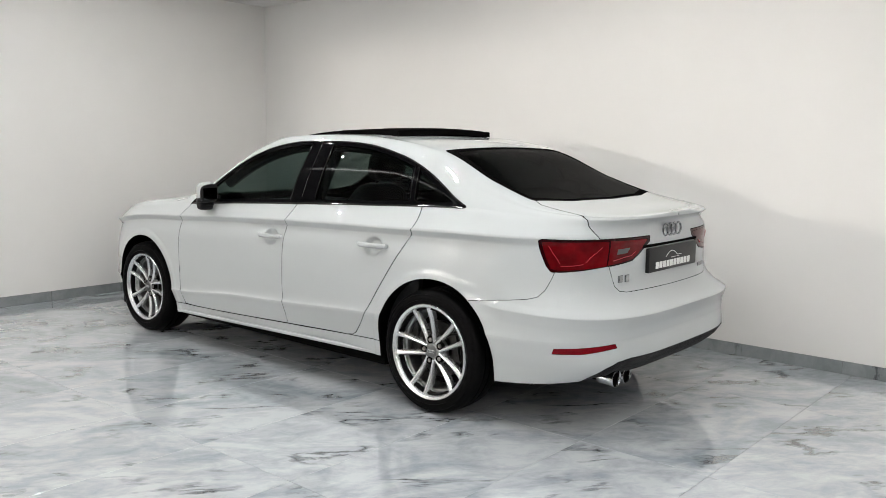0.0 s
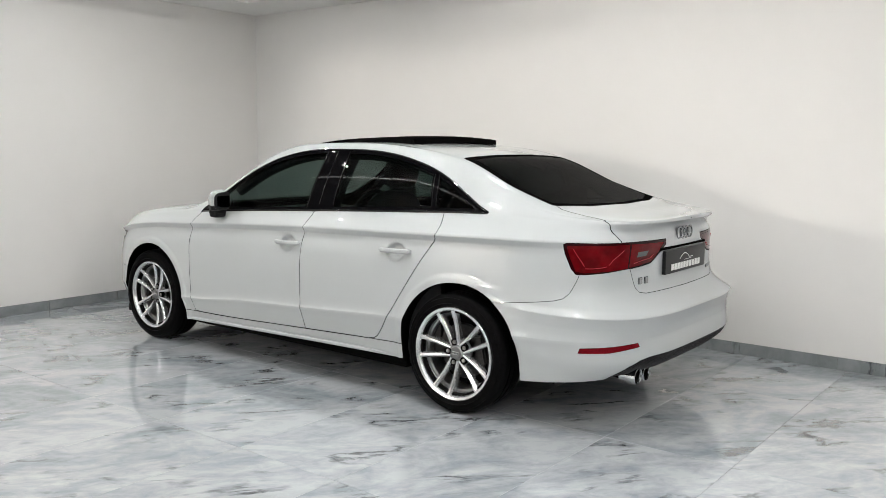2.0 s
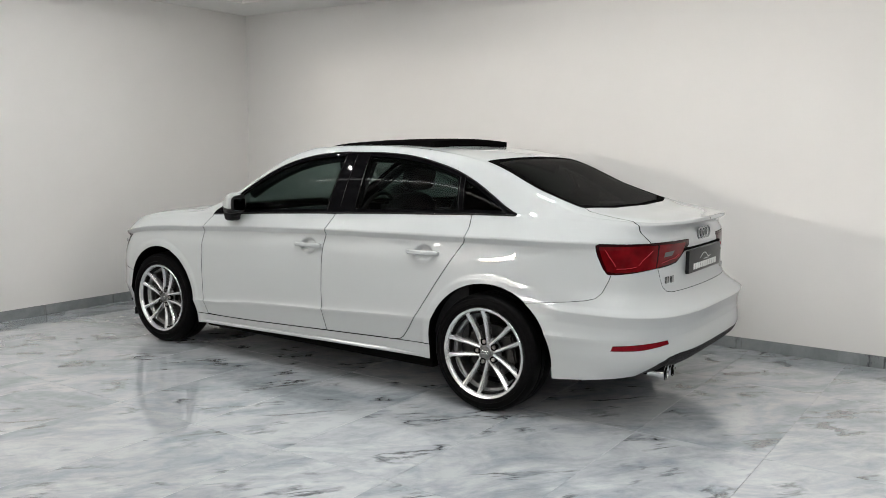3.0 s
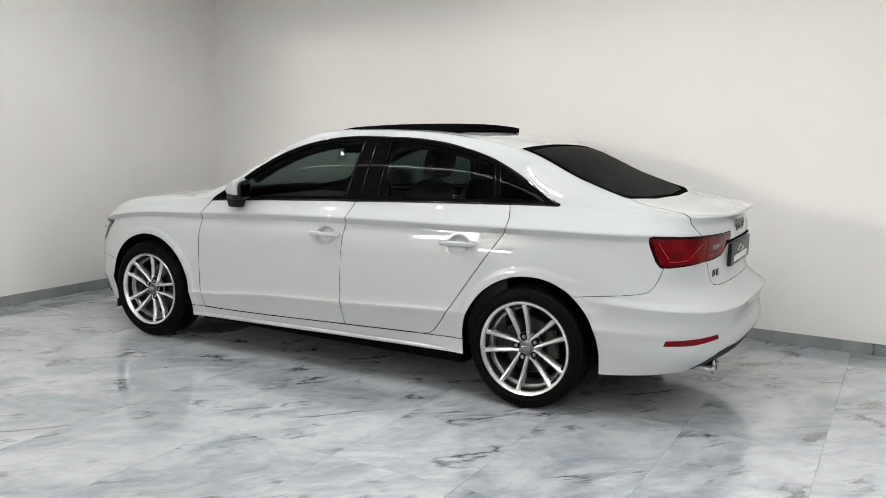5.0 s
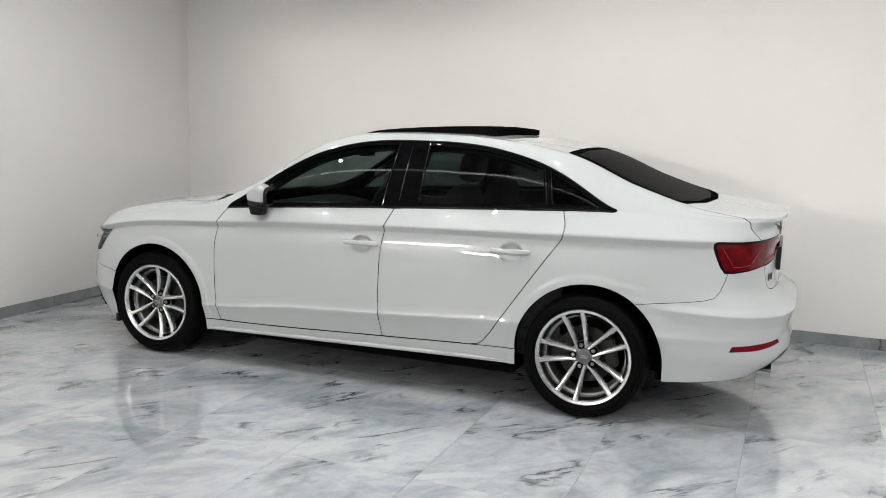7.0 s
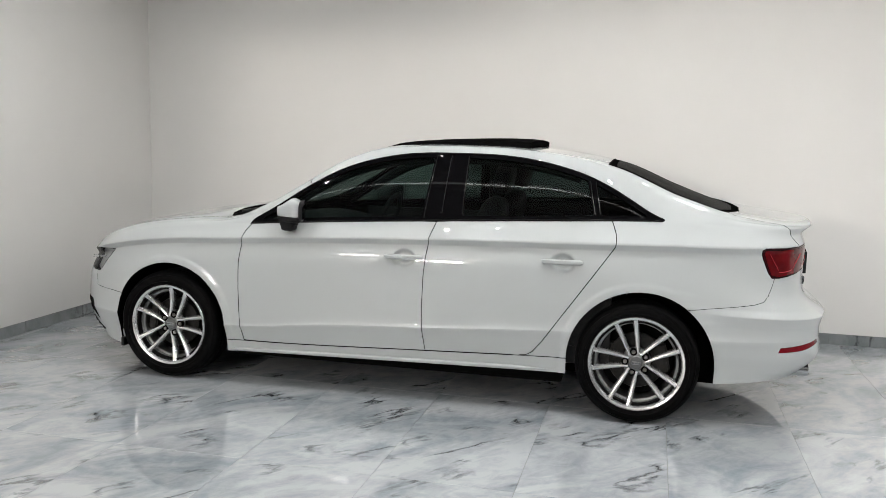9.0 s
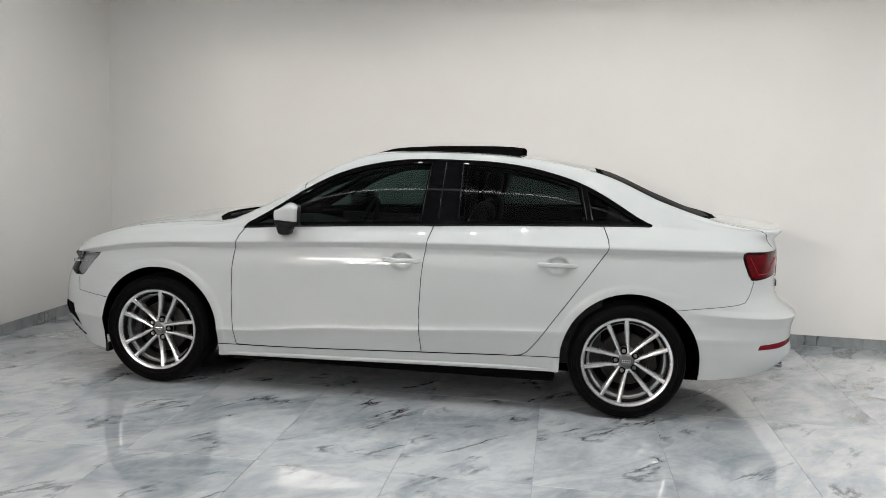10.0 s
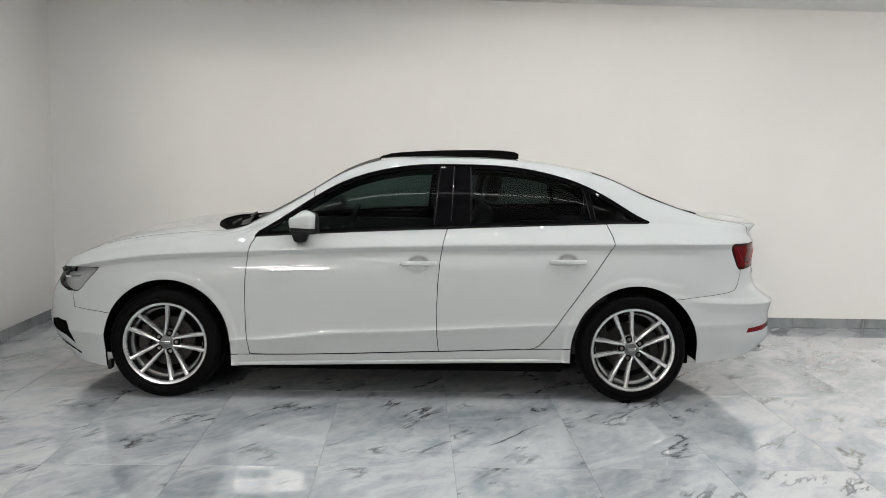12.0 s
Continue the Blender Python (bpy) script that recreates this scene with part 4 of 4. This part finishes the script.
def door_handle(door, hx, hz, s):
    """A bar across a scooped cup."""
    b = bmesh.new()
    rings = []
    for f in np.linspace(0, 1, 15):
        e = min(1.0, 12 * f + 0.62, 12 * (1 - f) + 0.62)
        x = hx - 0.105 + 0.21 * f
        out = 0.893 + 0.010 * math.sin(math.pi * f) + (0.003 if 0.05 < f < 0.95 else -0.004)
        rings.append([b.verts.new((x, s * (out - d), hz + 0.003 * f + e * 0.0135 * q)) for d, q in ((0.030, -0.8), (0.008, -1.0), (0.0, -0.55), (-0.002, 0.1), (0.0, 0.6), (0.008, 1.0), (0.030, 0.8))])
    for u, v in zip(rings, rings[1:]):
        for i in range(7):
            b.faces.new((u[i], u[(i + 1) % 7], v[(i + 1) % 7], v[i]))
    b.faces.new(rings[0])
    b.faces.new(rings[-1])
    bmesh.ops.recalc_face_normals(b, faces=b.faces)
    part("handle", b, PAINT, door, "white painted door handle")


for ob in list(car.children):
    s = 1 if ob.data and ob.data.vertices and ob.data.vertices[0].co.y > 0 else -1
    if ob.name.startswith("front_door"):
        door_handle(ob, *HANDLES[0], s)
    elif ob.name.startswith("rear_door"):
        door_handle(ob, *HANDLES[1], s)

# ---- mirrors ----


def shell(lo, hi, shape):
    """A rounded body between two corners, its points moved by shape(p in -1..1)."""
    b = bmesh.new()
    bmesh.ops.create_cube(b, size=2)
    bmesh.ops.subdivide_edges(b, edges=b.edges[:], cuts=7, use_grid_fill=True)
    lo, hi = Vector(lo), Vector(hi)
    for v in b.verts:
        p = v.co.copy()
        q = p.copy()
        for i in range(3):
            j, k = (i + 1) % 3, (i + 2) % 3
            q[i] = p[i] * math.sqrt(max(0, 1 - 0.32 * p[j] ** 4 - 0.32 * p[k] ** 4 + 0.20 * p[j] ** 4 * p[k] ** 4))
        q = shape(q)
        v.co = Vector([(lo[i] + hi[i]) / 2 + q[i] * (hi[i] - lo[i]) / 2 for i in range(3)])
    return b


for s in (-1, 1):
    def cap_shape(p):
        t = min(1.0, max(0.0, (p.x + 1) / 1.35))
        high = (0.10 + 0.90 * t * t * (3 - 2 * t)) * (1 - 0.30 * max(0.0, p.x - 0.45))
        high *= 1 - 0.18 * (p.y * 0.5 + 0.5)
        return Vector((p.x * (1 + 0.05 * (p.z < 0)), s * p.y * (0.12 + 0.88 * t if p.y > 0 else 0.8 + 0.2 * t), p.z * high if p.z > 0 else max(p.z, -0.6) * 1.5))

    def under_shape(p):
        t = min(1.0, max(0.0, (p.x + 1) / 1.35))
        return Vector((p.x, s * p.y * (0.12 + 0.88 * t if p.y > 0 else 0.8 + 0.2 * t), p.z))

    mirror = part("wing_mirror", shell((-0.622, s * 0.900 - 0.074, 0.980), (-0.462, s * 0.900 + 0.074, 1.086), cap_shape), PAINT, car, "white wing mirror on a black foot", sharp=60)
    part("lower_shell", shell((-0.620, s * 0.899 - 0.077, 0.952), (-0.456, s * 0.899 + 0.077, 0.986), under_shape), BLACK_PLASTIC, mirror, "black lower shell")
    part("bezel", shell((-0.480, s * 0.900 - 0.078, 0.958), (-0.452, s * 0.900 + 0.078, 1.074), lambda p: Vector((p.x, p.y, p.z - (0.2 * (p.y * s * 0.5 + 0.5) if p.z > 0 else 0)))), BLACK_PLASTIC, mirror, "black mirror bezel")
    part("foot", shell((-0.602, s * 0.872 - 0.050, 0.902), (-0.512, s * 0.872 + 0.045, 0.968), lambda p: Vector((p.x * (1 - 0.15 * (p.z < 0)), p.y, p.z))), BLACK_PLASTIC, mirror, "black mirror foot")
    part("mirror_glass", box((-0.458, s * 0.900 - 0.062, 0.972), (-0.4505, s * 0.900 + 0.062, 1.046), 0.003), MIRROR, mirror, "dark mirror glass")

    for ob in (mirror, *[o for o in mirror.children if not o.name.startswith("foot")]):
        for v in ob.data.vertices:
            v.co.x = -0.54 + 0.90 * (v.co.x + 0.54) + 0.30 * (abs(v.co.y) - 0.90)

# ---- roof, tail and nose details ----
panel_b = bmesh.new()
rows = []
for f in np.linspace(0, 1, 14):
    x = -0.14 + 0.84 * f
    row = []
    for g in np.linspace(-1, 1, 17):
        yy = 0.425 * g
        edge = min(1.0, 12 * f + 0.3, 12 * (1 - f) + 0.3) * min(1.0, 10 * (1 - abs(g)) + 0.3)
        zz = float(CROWN(x)) - 0.013 * g * g + 0.003 + 0.036 * f
        row.append((panel_b.verts.new((x, yy, zz + 0.006 * edge)), panel_b.verts.new((x, yy, zz - 0.005 - 0.026 * f))))
    rows.append(row)
for a, b in zip(rows, rows[1:]):
    for p, q, r, t in zip(a, a[1:], b, b[1:]):
        panel_b.faces.new((p[0], r[0], t[0], q[0]))
        panel_b.faces.new((p[1], q[1], t[1], r[1]))
for line in (rows[0], rows[-1], [r[0] for r in rows], [r[-1] for r in rows]):
    for p, q in zip(line, line[1:]):
        panel_b.faces.new((p[0], q[0], q[1], p[1]))
bmesh.ops.recalc_face_normals(panel_b, faces=panel_b.faces)
part("sunroof_panel", panel_b, ROOF_BLACK, car, "black glass sunroof panel slid open above the roof", sharp=50)
part("sunroof_frame", join(box((0.30, -0.41, 1.37), (0.69, -0.33, 1.405), 0.006), box((0.30, 0.33, 1.37), (0.69, 0.41, 1.405), 0.006), box((0.50, -0.38, 1.386), (0.52, 0.38, 1.40), 0.004)), SHADE, car, "dark sunroof frame")



tail_skin = sheet[sheet[..., 0] > 1.9]


def tail_x(yy, zz):
    """Where the skin of the tail stands at a width and height."""
    d = (tail_skin[:, 1] + abs(yy)) ** 2 + (tail_skin[:, 2] - zz) ** 2
    near = np.argsort(d)[:4]
    return float(tail_skin[near, 0].mean())


PLATE_X = tail_x(0.2, 0.80) + 0.004
plate = part("number_plate", box((PLATE_X - 0.004, -0.262, 0.742), (PLATE_X + 0.016, 0.262, 0.862), 0.004), BLACK_PLATE, boot, "black plate with white mark and bars")
FACE = PLATE_X + 0.016
bars = [box((FACE, -0.192 + 0.0385 * k, 0.757), (FACE + 0.0012, -0.192 + 0.0385 * k + 0.031, 0.789)) for k in range(10)]
part("plate_bars", join(*bars), WHITE_MARK, plate, "white bars", smooth=False)
sketch = tube([(FACE, -0.085 + 0.17 * f, 0.808 + 0.026 * math.sin(math.pi * min(1, 1.35 * f)) * (1 if f < 0.75 else 0.8)) for f in np.linspace(0, 1, 18)], 0.0022, 6)
part("plate_mark", join(sketch, tube([(FACE, -0.03 + 0.09 * f, 0.80) for f in np.linspace(0, 1, 6)], 0.0014, 6)), WHITE_MARK, plate, "thin white line mark")
# no hollow is cut: a near-black strip stands for its shade
part("plate_recess", box((tail_x(0.2, 0.87) - 0.01, -0.29, 0.866), (tail_x(0.2, 0.87) + 0.004, 0.29, 0.880), 0.004), SHADE, boot, "near-black strip standing for shade above the plate")
for k in range(4):
    ex = tail_x(0.03, 0.94) + 0.005
    ring = [(ex + 0.0012 * (k % 2), -0.067 + 0.045 * k + 0.029 * math.cos(a), 0.940 + 0.029 * math.sin(a)) for a in np.linspace(0, 2 * math.pi, 28, endpoint=False)]
    part("emblem_ring", tube(ring, 0.0052, 8, True), DARK_CHROME, boot, "chrome ring")


corner_skin = sheet[(sheet[..., 0] > 1.6) & (sheet[..., 1] < -0.3) & (sheet[..., 2] > 0.7) & (sheet[..., 2] < 1.0)]


def corner_point(u, zz, s, out=0.0035):
    """A point of the rear corner's skin by its place along the diagonal and its height, on either side of the car."""
    d = ((corner_skin[:, 0] + corner_skin[:, 1]) * D - u) ** 2 + (corner_skin[:, 2] - zz) ** 2
    near = np.exp(-d / 0.00015)
    p = (corner_skin * near[:, None]).sum(0) / near.sum() + np.array([D, -D, 0]) * out
    return (p[0], -s * p[1], p[2])


GUIDES = (((0.850, 0.895), (0.868, 0.865), (0.890, 0.835), (0.905, 0.808)), ((1.105, 0.885), (1.075, 0.862), (1.045, 0.842), (1.02, 0.812)),
          ((0.905, 0.806), (0.945, 0.806), (0.985, 0.808), (1.02, 0.812)), ((1.165, 0.822), (1.22, 0.830), (1.27, 0.838), (1.30, 0.858)))
for lamp in [ob for ob in car.children if ob.name.startswith("tail_light")]:
    s = 1 if lamp.data.vertices[0].co.y > 0 else -1
    for guide in GUIDES:
        line = [corner_point(u, zz, s) for p, q in zip(guide, guide[1:]) for u, zz in [(p[0] + (q[0] - p[0]) * f, p[1] + (q[1] - p[1]) * f) for f in np.linspace(0, 1, 5)[:-1]]]
        part("light_guide", tube(line, 0.0018, 6), LENS_BRIGHT, lamp, "pale red light guide")


def badge_bar(yy, zz, w, h):
    bx = tail_x(yy, zz)
    part("badge_bar", box((bx - 0.004, yy - w / 2, zz - h / 2), (bx + 0.005, yy + w / 2, zz + h / 2), 0.0015, 1), DARK_CHROME, boot, "chrome badge bar")


for k in range(2):
    badge_bar(-0.452 + 0.046 * k, 0.732, 0.032, 0.034)
for k in range(4):
    badge_bar(0.365 + 0.026 * k, 0.722, 0.017, 0.020)


def exhaust(y):
    pipe = lathe([(0.038, -0.085), (0.039, -0.02), (0.041, 0.0), (0.039, 0.002), (0.0365, -0.002), (0.0355, -0.014)], 32, "x")
    tip = part("exhaust_tip", moved(pipe, pose(2.205, y, 0.277, 0, 3, 0)), TIP_CHROME, car, "chrome exhaust tip")
    part("bore", moved(lathe([(0.0, -0.06), (0.034, -0.06), (0.0352, -0.012), (0.0375, -0.012), (0.0372, -0.084), (0.03, -0.09), (0.03, -0.30), (0.0, -0.30)], 24, "x"), pose(2.205, y, 0.277, 0, 3, 0)), SHADE, tip, "near-black bore")


exhaust(-0.53)
exhaust(-0.43)


nose_skin = sheet[(sheet[..., 0] < -1.6) & (sheet[..., 1] < -0.3)]


def nose_y(xx, zz):
    """How far out the skin of the nose stands at a length and height."""
    d = (nose_skin[:, 0] - xx) ** 2 + (nose_skin[:, 2] - zz) ** 2
    return -float(nose_skin[np.argsort(d)[:3], 1].mean())


for s in (-1, 1):
    groove = [(xx, s * nose_y(xx, zz), zz) for xx, zz in zip(np.linspace(-1.975, -1.83, 10), np.linspace(0.278, 0.222, 10))]
    # a thin near-black bar on the skin stands for the groove's shade
    part("bumper_blade", tube(groove, 0.0045, 6), SHADE, front_bumper, "near-black bar standing for the shade of a groove")
for yy in (-0.30, 0.28):
    arm = [(-1.08 + 0.05 * f + 0.10 * abs(yy), yy - 0.52 * f + 0.25, float(CROWN(-1.04)) + 0.004 + 0.012 * f) for f in np.linspace(0, 1, 8)]
    part("wiper", tube(arm, 0.007, 6), BLACK_PLASTIC, car, "black wiper")

# ---- cabin ----
CABIN_ROWS = sheet[-31:]


def cabin_y(xx, zz, inset):
    """How far out the skin of the cabin stands at a length and height, less an inset."""
    i = int(np.argmin(np.abs(CABIN_ROWS[0, :, 0] - xx)))
    return float(np.interp(zz, CABIN_ROWS[:, i, 2], -CABIN_ROWS[:, i, 1])) - inset


def seat(x, y, wide, back=True):
    top = part("seat", shell((x - 0.27, y - wide, 0.42), (x + 0.25, y + wide, 0.60), lambda p: p), FABRIC, car, "dark leather seat")
    part("backrest", moved(shell((-0.075, -wide, 0.0), (0.075, wide, 0.60), lambda p: Vector((p.x, p.y * (1 - 0.12 * max(0, p.z)), p.z))), pose(x + 0.27, y, 0.52, 0, 16, 0)), FABRIC, top)
    for dy in ((0,) if wide < 0.4 else (-0.36, 0.36)):
        part("headrest", moved(shell((-0.05, -0.135, 0.0), (0.05, 0.135, 0.17), lambda p: p), pose(x + (0.45 if back else 0.38), y + dy, 1.12 if back else 0.97, 0, 12, 0)), FABRIC, top)


seat(0.08, -0.36, 0.25)
seat(0.08, 0.36, 0.25)
seat(0.92, 0.0, 0.62, False)
part("dashboard", shell((-0.98, -0.68, 0.62), (-0.48, 0.68, 0.925), lambda p: Vector((p.x, p.y, p.z * (1 - 0.25 * max(0, p.x))))), FABRIC, car, "dark dashboard")
wheel_ring = [(0.185 * math.cos(a) * 0.35, 0.185 * math.sin(a), 0.185 * math.cos(a) * 0.94) for a in np.linspace(0, 2 * math.pi, 28, endpoint=False)]
part("steering_wheel", join(moved(tube(wheel_ring, 0.016, 8, True), Matrix.Translation((-0.38, 0.36, 0.86))), box((-0.44, 0.19, 0.84), (-0.38, 0.53, 0.88), 0.012)), FABRIC, car, "dark steering wheel")
part("rear_view_mirror", box((-0.335, -0.095, 1.222), (-0.308, 0.095, 1.272), 0.012, 3), BLACK_PLASTIC, car, "black rear view mirror")
part("cabin_floor", box((-0.9, -0.78, 0.26), (1.35, 0.78, 0.40), 0.03), FABRIC, car, "dark carpet")
part("parcel_shelf", box((1.10, -0.60, 0.92), (1.80, 0.60, 0.97), 0.01), FABRIC, car, "dark parcel shelf")
for s in (-1, 1):
    part("door_card", box((-0.66, s * 0.775 - 0.02, 0.36), (1.20, s * 0.775 + 0.02, 0.915), 0.015), FABRIC, car, "dark inner door trim")
    part("inner_pillar", tube([(0.295, s * 0.72, 0.90), (0.315, s * 0.64, 1.15), (0.325, s * 0.55, 1.30)], 0.045, 8), FABRIC, car, "dark inner pillar trim")
    rail = [(x, s * cabin_y(x, float(DLO_TOP(x)) - 0.03, 0.075), float(DLO_TOP(x)) - 0.030) for x in np.linspace(-0.58, 1.0, 40)]
    part("inner_rail", tube(rail, 0.034, 8), FABRIC, car, "dark inner roof rail trim")
    moulding = [(x, s * (cabin_y(x, float(BELT(x)), 0.0) + 0.001), float(BELT(x)) - 0.001) for x in np.linspace(-0.80, 1.425, 60)]
    part("belt_moulding", tube(moulding, 0.0065, 8), TRIM_GLOSS, car, "gloss black moulding under the windows")
    drip = [(x, s * (cabin_y(x, float(DLO_TOP(x)) - 0.004, 0.0) + 0.0005), float(DLO_TOP(x)) - 0.004) for x in np.linspace(-0.76, 1.425, 80)]
    part("roof_moulding", tube(drip, 0.0050, 8), TRIM_GLOSS, car, "gloss black moulding over the windows")
    for x0, slant in ((0.188, 0.10), (0.284, 0.05), (0.397, 0.0), (1.103, -0.22), (1.131, -0.22)):
        seal = []
        for f in np.linspace(0, 1, 14):
            zz = 1.0 + f * 0.36
            xx = x0 + slant * (zz - 1)
            if float(BELT(xx)) + 0.012 < zz < float(DLO_TOP(xx)) - 0.012:
                seal.append((xx, s * (cabin_y(xx, zz, 0.0) - 0.0015), zz))
        part("window_seal", tube(seal, 0.0034, 6), TRIM_GLOSS, car, "thin gloss black window seal")
